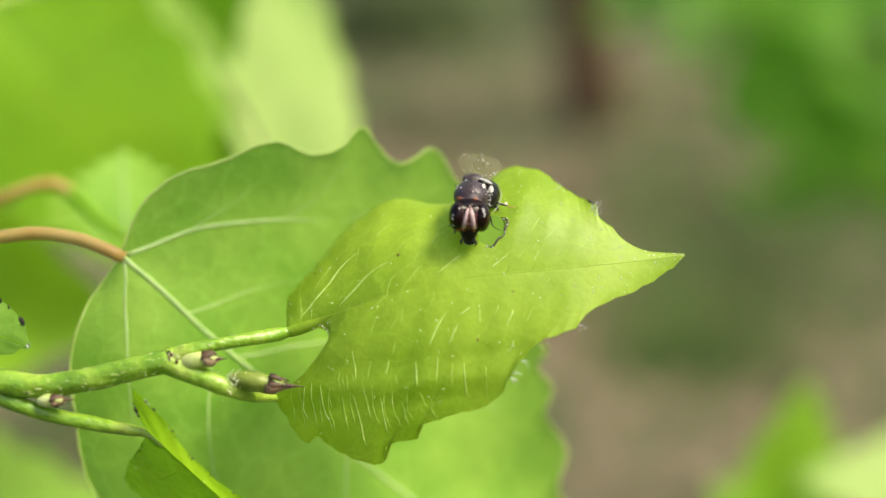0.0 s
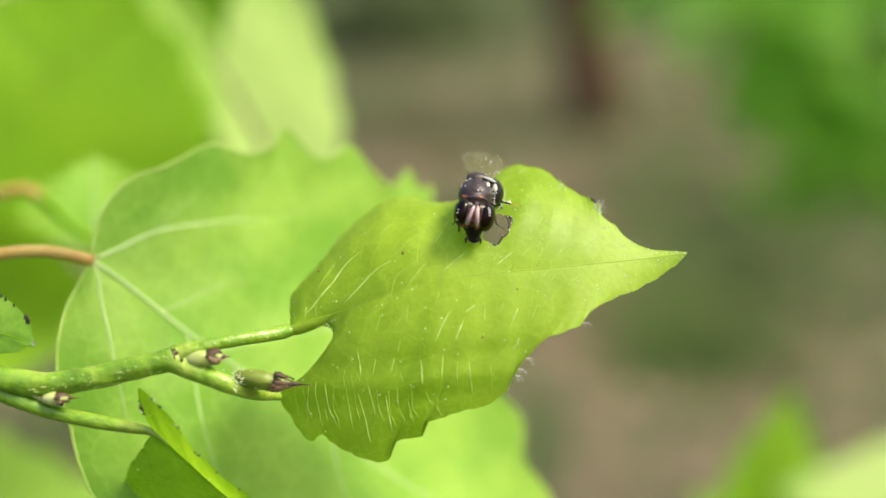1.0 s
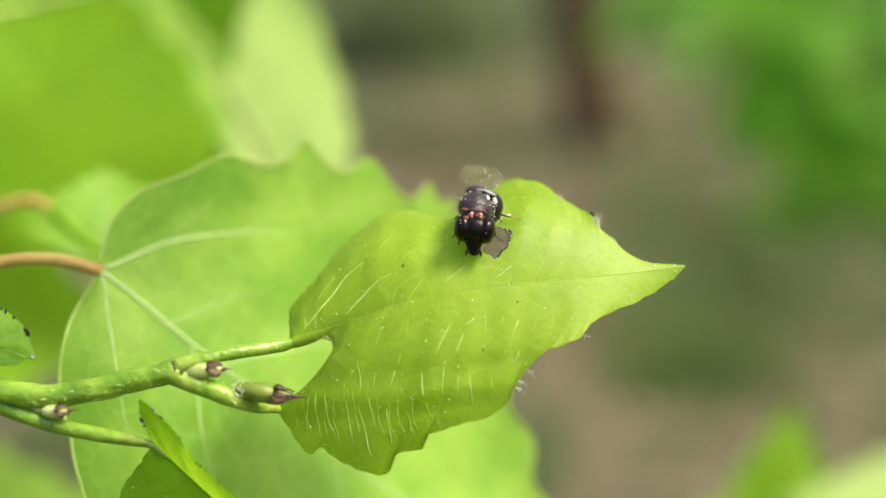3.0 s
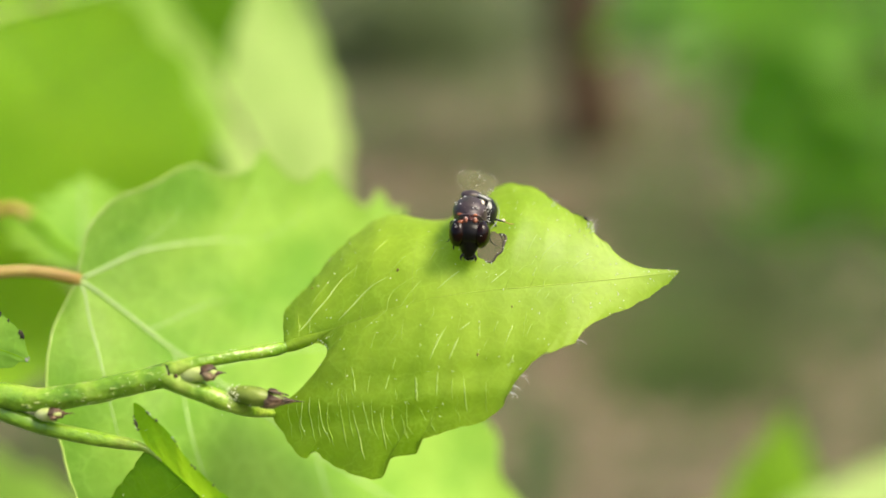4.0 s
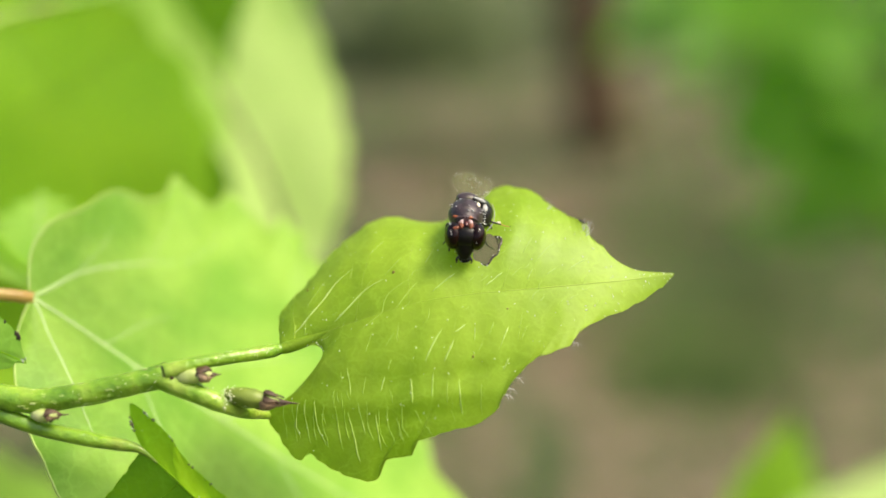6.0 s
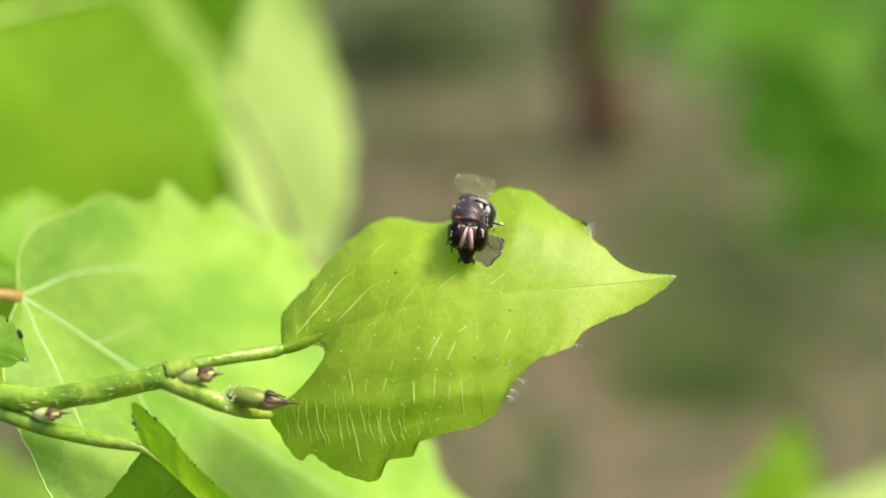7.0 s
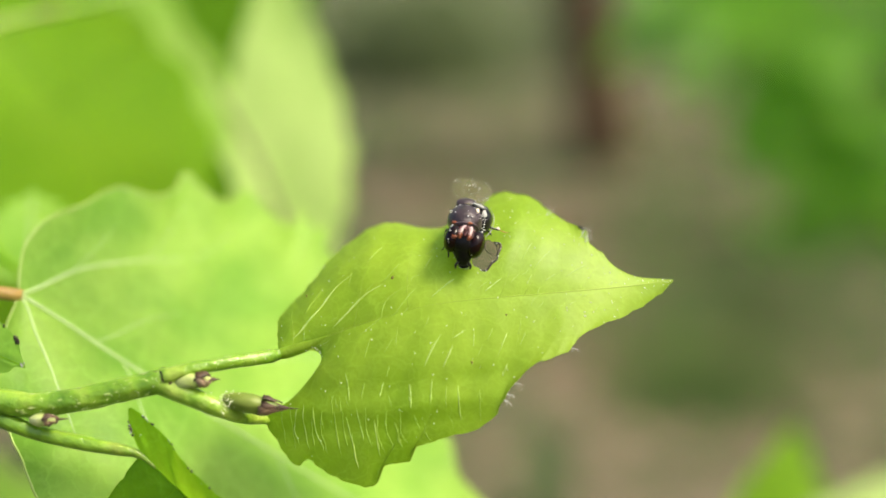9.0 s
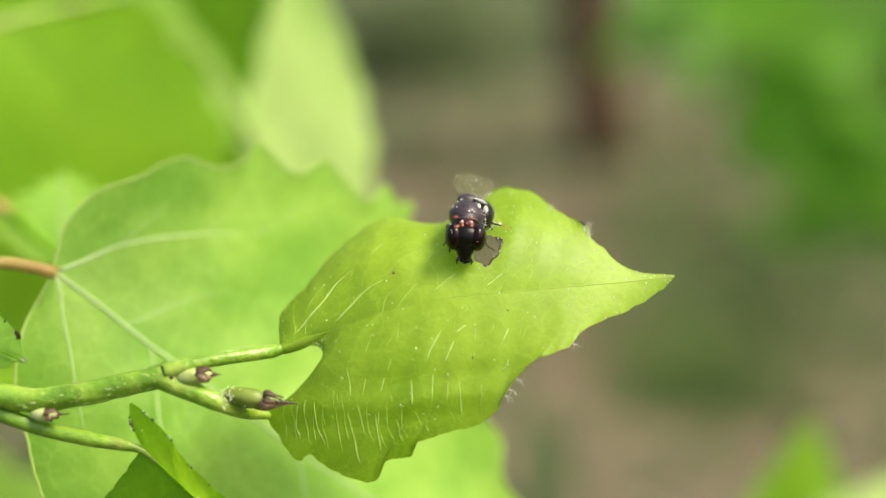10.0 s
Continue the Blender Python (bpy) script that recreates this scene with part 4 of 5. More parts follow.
BACK_ROWS = [
    (0, -0.02110, 0.07145, 0.98213, 81.31, 6.02, 0.66),
    (0.5, -0.02282, 0.07365, 0.98154, 69.42, -0.63, 6.11),
    (1, -0.02397, 0.07358, 0.98147, 65.88, -0.76, 16.10),
    (1.5, -0.02366, 0.07374, 0.98147, 66.45, -0.56, 13.57),
    (2, -0.02255, 0.07365, 0.98157, 70.78, 0.82, 5.91),
    (2.5, -0.02307, 0.07368, 0.98158, 69.91, 0.88, 9.30),
    (4, -0.02449, 0.07345, 0.98135, 64.53, -0.80, 20.97),
    (4.5, -0.02559, 0.07300, 0.98098, 61.25, -0.56, 30.53),
    (5, -0.02618, 0.07279, 0.98084, 59.26, -1.16, 33.44),
    (5.5, -0.02660, 0.07252, 0.98077, 57.26, -1.59, 35.81),
    (7, -0.02771, 0.07171, 0.98098, 51.40, -2.03, 36.88),
    (7.5, -0.02779, 0.07157, 0.98096, 49.76, -2.36, 35.92),
    (8, -0.02778, 0.07156, 0.98093, 49.94, -2.45, 35.81),
    (8.5, -0.02780, 0.07177, 0.98110, 51.90, -2.68, 33.44),
    (9, -0.02758, 0.07219, 0.98132, 54.75, -3.37, 30.39),
    (9.5, -0.02665, 0.07292, 0.98175, 59.74, -2.58, 22.14),
    (10, -0.02584, 0.07355, 0.98195, 66.06, -1.60, 13.57),
]


def build_back_leaf():
    """The big leaf that swings in the wind on its own stalk."""
    top = [(-0.10, 0.11, 0.04), (0.44, 1.75, -0.03), (1.42, 3.60, -0.26), (3.24, 5.06, -0.81), (5.93, 5.89, -1.76), (7.62, 6.75, -2.33), (9.31, 7.12, -2.97), (10.86, 6.30, -3.63), (13.01, 6.75, -4.47), (13.80, 7.87, -4.71), (14.44, 8.10, -4.96), (15.23, 6.75, -5.38), (16.70, 5.61, -6.06), (18.82, 6.76, -6.90), (20.16, 4.84, -7.60), (21.63, 3.42, -8.34), (23.28, 4.75, -8.98), (23.80, 3.24, -9.31), (25.21, 3.15, -9.96), (24.17, 1.25, -9.61), (25.71, -0.31, -10.40), (24.83, -2.29, -10.13), (26.57, -3.98, -11.02), (25.75, -6.17, -10.79), (27.21, -7.70, -11.56), (26.39, -8.66, -11.23), (27.65, -10.61, -11.94), (27.11, -12.42, -11.81), (28.91, -15.30, -12.82), (28.33, -18.16, -12.73), (30.08, -21.77, -13.77), (28.83, -26.24, -13.46)]
    blade = Blade(
        rib=[(0.00, 0.00, 0.00), (2.24, -2.27, -0.95), (4.82, -5.10, -2.08), (9.89, -10.07, -4.32), (16.00, -15.98, -7.17), (22.17, -21.32, -10.14), (28.83, -26.24, -13.46)],
        one=top,
        two=[(-0.16, -0.09, 0.05), (-1.59, -1.94, -0.14), (-2.54, -3.94, 0.60), (-3.15, -6.64, 0.62), (-2.96, -9.92, 0.33), (-2.40, -13.91, -0.12), (-0.39, -17.74, -1.07), (2.34, -20.30, -2.19), (3.31, -22.30, -2.67), (7.35, -24.03, -4.27), (9.08, -26.23, -5.08), (14.49, -27.12, -7.27), (17.11, -28.78, -8.46), (22.59, -27.70, -10.73), (28.83, -26.24, -13.46)],
        n=200, bulge=(0.22, -0.16), pleat=0.10, waves=7, slant=0.2)
    m = pose(*BACK_ROWS[0][1:])
    leaf = part("leaf", blade.sheet(150, 44), M_LEAF_BACK, sapling, "large light-green poplar leaf with coarse teeth on a reddish stalk", m)
    dress(leaf, blade, [], (0.17, 0.13, 0.06), 0.14, 0.075, 0.0)
    for pts, r in (([(0.07, 0.11, -0.02), (1.31, 0.55, -0.43), (3.58, 1.40, -1.19), (5.89, 1.91, -2.00), (9.28, 2.19, -3.28), (12.78, 1.66, -4.70), (16.40, 0.73, -6.25)], 0.28), ([(-0.00, -0.11, -0.00), (0.12, -2.31, -0.20), (0.16, -4.45, -0.36), (0.30, -8.05, -0.65), (0.81, -12.43, -1.12), (2.06, -16.21, -1.82)], 0.18),
                   ([(3.58, 1.40, -1.19), (6.58, 3.57, -2.15), (8.96, 5.72, -2.92)], 0.06), ([(9.28, 2.19, -3.28), (12.08, 4.22, -4.25), (14.23, 6.83, -4.96)], 0.06), ([(12.78, 1.66, -4.70), (16.04, 3.41, -5.93), (18.64, 5.69, -6.89)], 0.06),
                   ([(3.53, -3.64, -1.50), (6.53, -2.63, -2.54), (9.94, -2.06, -3.82), (14.20, -2.62, -5.56)], 0.10), ([(9.89, -10.07, -4.32), (15.64, -10.02, -6.63), (22.54, -11.40, -9.67), (27.46, -14.73, -12.11)], 0.18), ([(6.49, -6.68, -2.80), (11.32, -6.26, -4.63), (18.64, -6.34, -7.66), (24.14, -8.30, -10.19)], 0.15),
                   ([(4.82, -5.10, -2.08), (4.78, -9.87, -2.37), (5.72, -15.89, -3.12), (7.05, -20.56, -3.93)], 0.16), ([(13.44, -13.49, -5.96), (13.42, -17.56, -6.21), (14.87, -23.63, -7.20)], 0.14)):
        part("vein", tube(bmesh.new(), blade.trace(pts, 30, -0.3 * r), (r * 0.62, r * 0.48, r * 0.15), 10), M_RIB, leaf)
    part("stalk", tube(bmesh.new(), glide([(-48.34, -2.16, -2.02), (-29.69, -0.43, -1.19), (-15.07, 0.59, -0.57), (-7.84, 1.09, -0.26), (-5.32, 1.40, -0.15), (-2.82, 1.11, -0.07), (-1.03, 0.47, -0.02), (0.06, -0.04, -0.03)], 50), (0.55, 0.5, 0.46, 0.44, 0.42, 0.40), 12), M_STEM_RED, leaf, "orange-red leaf stalk")
    return leaf


def build_soft_leaves():
    """Neighbouring leaves of the same sapling, well behind the twig, and one added above to shade."""
    stem = tuple(STEM_AT)
    out = []
    # stalk end, base of blade, way of the tip, face, length, width, material, label
    rows = [
        ((-53.60, 37.10, -60.00), (0.57, -0.82, -0.08), (0.0, 0.4, 1), 48, 29, M_LEAF_FAR, "broad fresh-green leaf, blurred, hanging behind the twig", 1.45),
        # paler material than its neighbours, to carry the sunlight on this leaf
        ((-19.30, 37.50, -75.00), (0.06, -0.99, -0.1), (0.3, 0.6, 1.0), 41, 16.2, M_LEAF_PALE, "pale leaf with sunlight put in its colour, blurred, hanging behind the twig", 1.42),
        ((-24.10, 0.90, -24.00), (-0.12, 1, -0.3), (0.2, 0.5, 1), 7.6, 8.8, M_LEAF_BACK, "small bright-green leaf on a reddish stalk", 0.9),
        ((-86.94, 38.07, -95.00), (0.9, -0.25, 0.1), (0, 0.3, 1), 64, 60, M_LEAF_MID, "light-green leaf, blurred, behind the twig", 0.62),
        ((-69.80, -4.44, -70.00), (0.9, -0.05, 0.0), (0, 0.5, 1), 33, 30, M_LEAF_FLAP, "yellow-green leaf, blurred, behind the twig", 0.62),
        ((-72.07, -37.55, -80.00), (0.9, 0.05, 0.0), (0, 0.5, 1), 40, 30, M_LEAF_MID, "green leaf, blurred, below the twig", 0.62),
        # fills the dark gap; its shade comes from the darker leaf colour
        ((-37.66, 63.96, -110.00), (0.05, -1, 0.0), (-0.2, 0.3, 1), 62, 34, M_LEAF_SHADE, "green leaf darkened in colour, blurred, filling the dark gap between brighter leaves", 0.62),
    ]
    # added leaf out of view, placed only to shade the big back leaf
    out.append(small_leaf(sapling, stem, (3.9, 48.2, 12.7), (0.83, -0.56, 0.0), (0.52, 0.77, 0.36), 15, 15, M_LEAF_FAR, "added unseen leaf above the twig, shading the big back leaf", 31))
    arch = [(-42.0, 1.2, -26.0), (-33.8, 3.84, -24.0), (-29.9, 5.10, -24.0), (-27.8, 3.90, -24.0), (-26.0, 2.0, -24.0)]
    for k, (spot, way, face, ln, wd, mat, label, belly) in enumerate(rows):
        out.append(small_leaf(sapling, stem if k != 2 else (-63.42, 0.96, -30.00), spot, way, face, ln, wd, mat, label, k + 3, M_STEM_RED if k == 2 else None, 0.5 if k == 2 else 0.06, belly, arch if k == 2 else None, -0.10 if k == 1 else 0.12))
    # a brown branch that runs down between the hanging leaves
    way = [(-30.2, 26.8, -63.0), (-28.2, 24.5, -62.5), (-26.2, 22.2, -62.0), (-22.0, 15.5, -62.0), (-18.9, 9.5, -62.0), (-16.6, 3.0, -63.0), (-12.0, -12.0, -66.0)]
    part("branch", tube(bmesh.new(), glide(way, 50), (0.08, 0.22, 0.30, 0.30, 0.75, 0.70, 0.5), 12, knobs=0.25), M_WOOD, sapling, "brown branch, blurred, between the hanging leaves", TWIG)
    return out[1:]


def build_second_sapling():
    """Leaves of another young poplar, low and behind."""
    spot = TWIG @ (Vector((75.27, -74.63, -130.00)) * MM)
    s2 = thing("poplar_sapling", pose(spot.x, spot.y, height(spot.x, spot.y)), "second young poplar with bright leaves, out of focus", "sapling")
    part("stem", tube(bmesh.new(), glide([(0, 0, -0.02), (0.01, 0.005, 0.4), (0, 0, spot.z + 0.01)], 30), (0.004, 0.002), 10, 1.0), M_WOOD, s2)
    top = tuple(TWIG.inverted() @ spot / MM)
    a = small_leaf(s2, top, (52.00, -45.50, -120.00), (0.20, 1, 0.0), (0, 0.35, 1), 27, 16, M_LEAF_FAR, "green leaf, blurred", 21, belly=0.8)
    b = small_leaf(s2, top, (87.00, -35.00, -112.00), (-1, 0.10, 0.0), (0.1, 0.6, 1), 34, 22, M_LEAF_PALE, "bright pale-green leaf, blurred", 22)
    c = small_leaf(s2, top, (50.50, -48.00, -116.00), (-0.50, 0.80, 0.0), (0, 0.5, 1), 17, 12, M_LEAF_FAR, "yellow-green leaf, blurred", 23, belly=0.9)
    return a, b, c


def build_shrub():
    """Green foliage on the far side, hanging in from a taller shrub."""
    base = (1.05, 1.75)
    sh = thing("shrub", pose(*base, height(*base)), "green leafy shrub standing behind, out of focus", "shrub")
    rng = random.Random(12)
    z0 = height(*base)
    trunk = glide([(0, 0, -0.03), (0.02, 0, 0.4), (-0.03, 0.02, 0.8), (0.0, 0, 1.3)], 24)
    part("stem", tube(bmesh.new(), trunk, (0.016, 0.012, 0.007), 10, 1.0), M_WOOD, sh)
    big = broad_leaf_mesh("leaf", 0.085, 0.07, M_LEAF_WOOD, seed=40)
    home = world_of(sh).inverted()
    for ends, n in (((158.00, 178.00, -900.00), 9), ((244.00, 200.00, -1000.00), 9), ((258.22, 118.71, -950.00), 9), ((262.73, 205.15, -850.00), 9), ((345.31, 104.69, -1000.00), 8), ((241.05, 252.29, -900.00), 9), ((462.83, 37.34, -1250.00), 6), ((305.38, 149.70, -850.00), 8), ((315.55, 159.26, -1000.00), 9), ((421.03, 98.20, -1100.00), 8), ((279.96, 206.72, -1100.00), 8), ((451.17, 65.38, -1200.00), 8), ((377.63, 152.46, -1100.00), 9), ((416.83, 70.53, -1300.00), 4), ((372.00, 62.00, -1000.00), 8), ((352.00, 20.00, -1050.00), 5)):
        end = np.array(home @ (TWIG @ (Vector(ends) * MM)))
        start = trunk[min(24, max(6, int((end[2] - 0.12) / 1.3 * 24)))]
        twig = glide([start, (start + end) / 2 + (0, 0, 0.05), end], 16)
        limb = part("branch", tube(bmesh.new(), twig, (0.005, 0.0015), 7, 1.0), M_WOOD, sh)
        for k in range(n):
            p = twig[16 - k] + np.array((rng.uniform(-0.05, 0.05), rng.uniform(-0.05, 0.05), rng.uniform(-0.04, 0.04)))
            lf = new("leaf", big)
            lf.parent = limb
            lf.matrix_basis = pose(*p, rng.uniform(20, 80), rng.uniform(-40, 40), rng.uniform(-60, 60))


# ---- the fly ----


def build_fly():
    """Up is +z, ahead is +y, millimetres from the ground between its feet."""
    f = Vector((-0.06, -0.47, 0.87)).normalized()
    up = Vector((0.02, 0.87, 0.48))
    up = (up - f * up.dot(f)).normalized()
    right = f.cross(up)
    m = Matrix((right, f, up)).transposed().to_4x4()
    m.translation = Vector((1.61, 1.62, -2.40)) * MM
    fly = thing("fly", TWIG @ m, "small black shiny fly with pink-striped eyes on a leaf", "fly")
    rng = random.Random(5)

    def put(name, bm, mat, parent=fly, label=""):
        return part(name, bm, mat, parent, label)

    def on_back(x, y):
        """A point of the thorax's upper face and its normal."""
        q = 1 - (x / 1.02) ** 2 - ((y - 0.30) / 1.18) ** 2
        z = math.sqrt(max(q, 0.02))
        return Vector((x, y, 1.74 + 0.92 * z)), Vector((x, (y - 0.3) * 0.7, 1.1 * z)).normalized()

    thorax = put("thorax", lump(bmesh.new(), (0, 0.30, 1.74), (1.02, 1.18, 0.92), 40, 26, 0.03, 2.2, ((0.05, 0.03, 0.07), (0.72, 0.05, 0.08))), M_BODY, fly, "blackish bronze thorax")
    roots = [on_back(rng.uniform(-0.85, 0.85), rng.uniform(-0.75, 1.1)) for _ in range(70)]
    put("bristles", bristles(bmesh.new(), roots, rng, 0.20, 0.009), M_LEG, thorax, "short black bristles")
    put("front_rim", tube(bmesh.new(), glide([(-0.80, 0.95, 1.55), (-0.52, 1.24, 1.98), (0, 1.34, 2.12), (0.52, 1.24, 1.98), (0.80, 0.95, 1.55)], 20), (0.05, 0.09, 0.09, 0.05), 8), M_BODY, thorax, "raised bronze collar")
    put("scutellum", lump(bmesh.new(), (-0.05, -1.05, 2.22), (0.62, 0.46, 0.32), 24, 14, 0.04), M_BODY, thorax)
    put("abdomen", lump(bmesh.new(), (-0.66, -0.85, 1.38), (1.00, 1.40, 0.86), 36, 24, 0.02, 2.0, ((-0.55, 0.05, 0.06), (-0.15, 0.05, 0.06), (0.25, 0.05, 0.06))), M_BELLY, fly, "glossy black abdomen")
    put("neck", tube(bmesh.new(), [(0, 0.9, 1.7), (0, 1.7, 1.3)], (0.46, 0.40), 12), M_BELLY)
    face = put("face", tube(bmesh.new(), glide([(0, 1.9, 1.15), (0, 2.18, 0.80), (0, 2.34, 0.50), (0, 2.42, 0.20), (0, 2.46, 0.02)], 16), (0.76, 0.80, 0.68, 0.52, 0.40, 0.28), 20, knobs=0.12), M_BELLY, fly, "black tapering face")
    put("mouth", lump(bmesh.new(), (-0.02, 2.46, -0.02), (0.32, 0.28, 0.18), 16, 10, 0.25, 2.0), M_BELLY, face)
    for s in (-1, 1):
        put("palp", tube(bmesh.new(), glide([(s * 0.26, 2.6, 0.30), (s * 0.42, 2.74, 0.10), (s * 0.40, 2.68, -0.16)], 8), (0.07, 0.08, 0.03), 8), M_LEG, face)
    chin = [(Vector((x, 2.62, z)), Vector((x, 0.9, -0.3)).normalized()) for x, z in ((-0.3, 0.3), (-0.15, 0.1), (0.1, 0.15), (0.28, 0.32), (-0.4, 0.5), (0.4, 0.5), (0.0, -0.1), (0.2, -0.1), (-0.2, -0.15))]
    put("bristles", bristles(bmesh.new(), chin, rng, 0.22, 0.010, -0.1), M_LEG, face)
    grit = [(x + rng.gauss(0, 0.03), 2.72 + rng.gauss(0, 0.03), z) for x, z in ((-0.12, -0.14), (0.05, -0.10), (-0.3, -0.06), (0.22, -0.04), (-0.02, 0.16))]
    tagged(put("pollen", grains(bmesh.new(), grit, rng, 0.025, 0.05), M_HAIR, face), kind="stuff")

    # wing roots and pale marks on the one flank that shows
    put("wing_base", lump(bmesh.new(), (-1.10, -0.30, 2.00), (0.17, 0.50, 0.13), 14, 10, 0.25, 2.5), M_GREY, fly, "whitish wing base")
    put("wing_scale", lump(bmesh.new(), (-0.80, -0.70, 2.30), (0.44, 0.34, 0.10), 18, 12, 0.22, 2.0, turn=pose(0, 0, 0, 10, -25, 20)), M_GREY, fly, "greyish-white scale at the wing root")
    put("side_line", tube(bmesh.new(), glide([(-1.50, -1.1, 2.0), (-1.72, -0.6, 1.6), (-1.62, 0.0, 1.15), (-1.25, 0.5, 0.85)], 20), (0.012, 0.03, 0.02, 0.03, 0.010), 7, knobs=0.8), M_GREY, fly, "whitish line along the flank")
    # a reflection on one shoulder, modelled as a cream patch
    put("shoulder_glint", lump(bmesh.new(), (-0.70, 0.28, 2.44), (0.12, 0.25, 0.07), 14, 9, 0.2, turn=pose(0, 0, 0, 0, -35, 0)), M_PALE, thorax, "reflection on the shoulder, painted as a cream patch")
    put("collar_spot", lump(bmesh.new(), (0.55, 1.14, 2.02), (0.26, 0.12, 0.10), 14, 9, 0.2), M_RUST, thorax, "rust-red collar mark")
    put("collar_spot", lump(bmesh.new(), (-0.22, 1.33, 2.10), (0.20, 0.10, 0.09), 14, 9, 0.2), M_RUST, thorax, "rust-red collar mark")
    put("halter", lump(bmesh.new(), (-2.02, -0.55, 0.92), (0.14, 0.15, 0.12), 14, 9, 0.15), M_PALE, fly, "whitish knob below the wing")
    put("halter_stalk", tube(bmesh.new(), [(-1.1, -0.35, 1.3), (-1.5, -0.45, 1.1), (-2.02, -0.55, 0.92)], (0.05, 0.03), 6), M_GREY)

    # wings, folded back over the abdomen, one spread a little wider
    outline = [(0.0, 0.0), (0.36, -0.5), (0.66, -1.5), (0.70, -2.7), (0.42, -3.7), (-0.05, -4.05), (-0.42, -3.5), (-0.50, -2.2), (-0.32, -0.9)]
    for s, spread, base in ((-1, -0.02, 0.10), (1, 0.03, 0.30)):
        def wing_at(x, y, lift=0.0):
            x *= 0.45 + 0.55 * min(1.0, -y / 2.6)
            return Vector((s * (x * 1.25 + base) * 1.12 - 0.58 - 0.03 * y * (1 if s < 0 else 0) - s * spread * y, y - 0.25, 2.38 + 0.05 * s - 0.02 * y + 0.07 * math.sin(3 * x + 2 * y) + lift))
        bm = bmesh.new()
        rim = [wing_at(x, y) for x, y, _ in glide([(x, y, 0) for x, y in outline + outline[:1]], 48)[:-1]]
        mid = bm.verts.new(wing_at(0.05, -2.0) * MM)
        ring = [bm.verts.new(p * MM) for p in rim]
        inner = [bm.verts.new((p * 0.55 + wing_at(0.05, -2.0) * 0.45 + Vector((0, 0, 0.04 * math.sin(k)))) * MM) for k, p in enumerate(rim)]
        for k in range(48):
            j = (k + 1) % 48
            bm.faces.new((ring[k], ring[j], inner[j], inner[k]))
            bm.faces.new((inner[k], inner[j], mid))
        wing = put("wing", bm, M_WING, fly, "clear smoky wing")
        put("wing_edge", tube(bmesh.new(), [tuple(p) for p in rim + rim[:1]], (0.016, 0.012, 0.006, 0.006, 0.012), 5), M_WINGVEIN, wing)
        for q in ([(0.0, 0), (0.52, -1.6), (0.30, -3.85)], [(0, 0), (0.2, -1.9), (0.0, -4.0)], [(0, 0), (-0.32, -1.8), (-0.40, -3.45)], [(0.38, -2.1), (-0.2, -2.3)]):
            pts = [tuple(wing_at(x, y, 0.015)) for x, y, _ in glide([(a, b, 0) for a, b in q], 14)]
            put("wing_vein", tube(bmesh.new(), pts, (0.009, 0.005), 5), M_WINGVEIN, wing)
        dust = [wing_at(rng.uniform(-0.45, 0.6), rng.uniform(-3.9, -0.6), 0.03) for _ in range(20)] + [rim[k] for k in (5, 9, 10, 17, 18, 19, 20, 26, 33)]
        tagged(put("pollen", grains(bmesh.new(), dust, rng, 0.012, 0.045), M_HAIR, wing), kind="stuff")

    # hip, knee, ankle and foot of each leg; the last pair's feet are orange
    legs = [((-0.82, 0.20, 1.19), (-1.06, 0.42, 0.93), (-1.30, 0.62, 0.11), (-1.74, 0.40, -0.28), M_LEG),
            ((-1.03, -0.31, 1.05), (-1.50, -0.15, 0.92), (-1.97, 0.05, 0.15), (-2.05, 0.15, -0.15), M_LEG),
            ((-1.14, -0.72, 0.90), (-1.60, -0.10, 1.20), (-2.10, 0.15, 1.20), (-2.62, 0.10, 1.06), M_FOOT),
            ((0.55, 0.79, 0.90), (0.88, 1.07, 0.54), (0.84, 1.37, -0.21), (0.57, 1.60, -0.85), M_LEG),
            ((0.84, 0.43, 0.88), (1.02, 0.67, 0.50), (1.15, 0.85, 0.15), (1.38, 0.85, -0.05), M_LEG),
            ((0.91, -0.24, 0.86), (1.08, -0.40, 0.60), (1.12, -0.50, 0.30), (1.18, -0.60, 0.10), M_FOOT)]
    for a, b, c, d, shoe in legs:
        a, b, c, d = [np.array(q) for q in (a, b, c, d)]
        leg = put("leg", tube(bmesh.new(), glide([a, (a + b) / 2 + (0, 0, 0.05), b], 8), (0.09, 0.11, 0.06), 9), M_LEG)
        put("shin", tube(bmesh.new(), glide([b, (b + c) / 2 + (0, 0.03, 0), c], 8), (0.055, 0.05, 0.035), 8, knobs=0.3), M_LEG, leg)
        put("foot", tube(bmesh.new(), glide([c, (c + d) / 2 + (0, 0, -0.04), d], 12), (0.036, 0.024, 0.034, 0.022, 0.030, 0.016), 7), shoe, leg)
        put("claw", tube(bmesh.new(), [tuple(d), tuple(d + (d - c) * 0.12 + (0, 0.03, 0.02))], (0.020, 0.006), 5), M_LEG, leg)

    back = []
    for _ in range(26):
        p, n = on_back(rng.uniform(-0.95, 0.9), rng.uniform(-0.8, 1.2))
        back.append(p + n * 0.02)
    for _ in range(34):
        y = rng.uniform(-1.3, 1.2)
        back.append(Vector((-1.0 - 0.28 * rng.random() + 0.1 * abs(y), y, 1.5 + rng.uniform(-0.35, 0.55))))
    tagged(put("pollen", grains(bmesh.new(), back, rng, 0.018, 0.055), M_HAIR, fly, "pollen grains on the back"), kind="stuff")

    # the head turns and nods on its neck
    head = new("head", mesh_of("head", lump(bmesh.new(), (0, 0, 0), (1.00, 0.74, 0.80), 36, 22, 0.02), M_BELLY))
    head.parent = fly
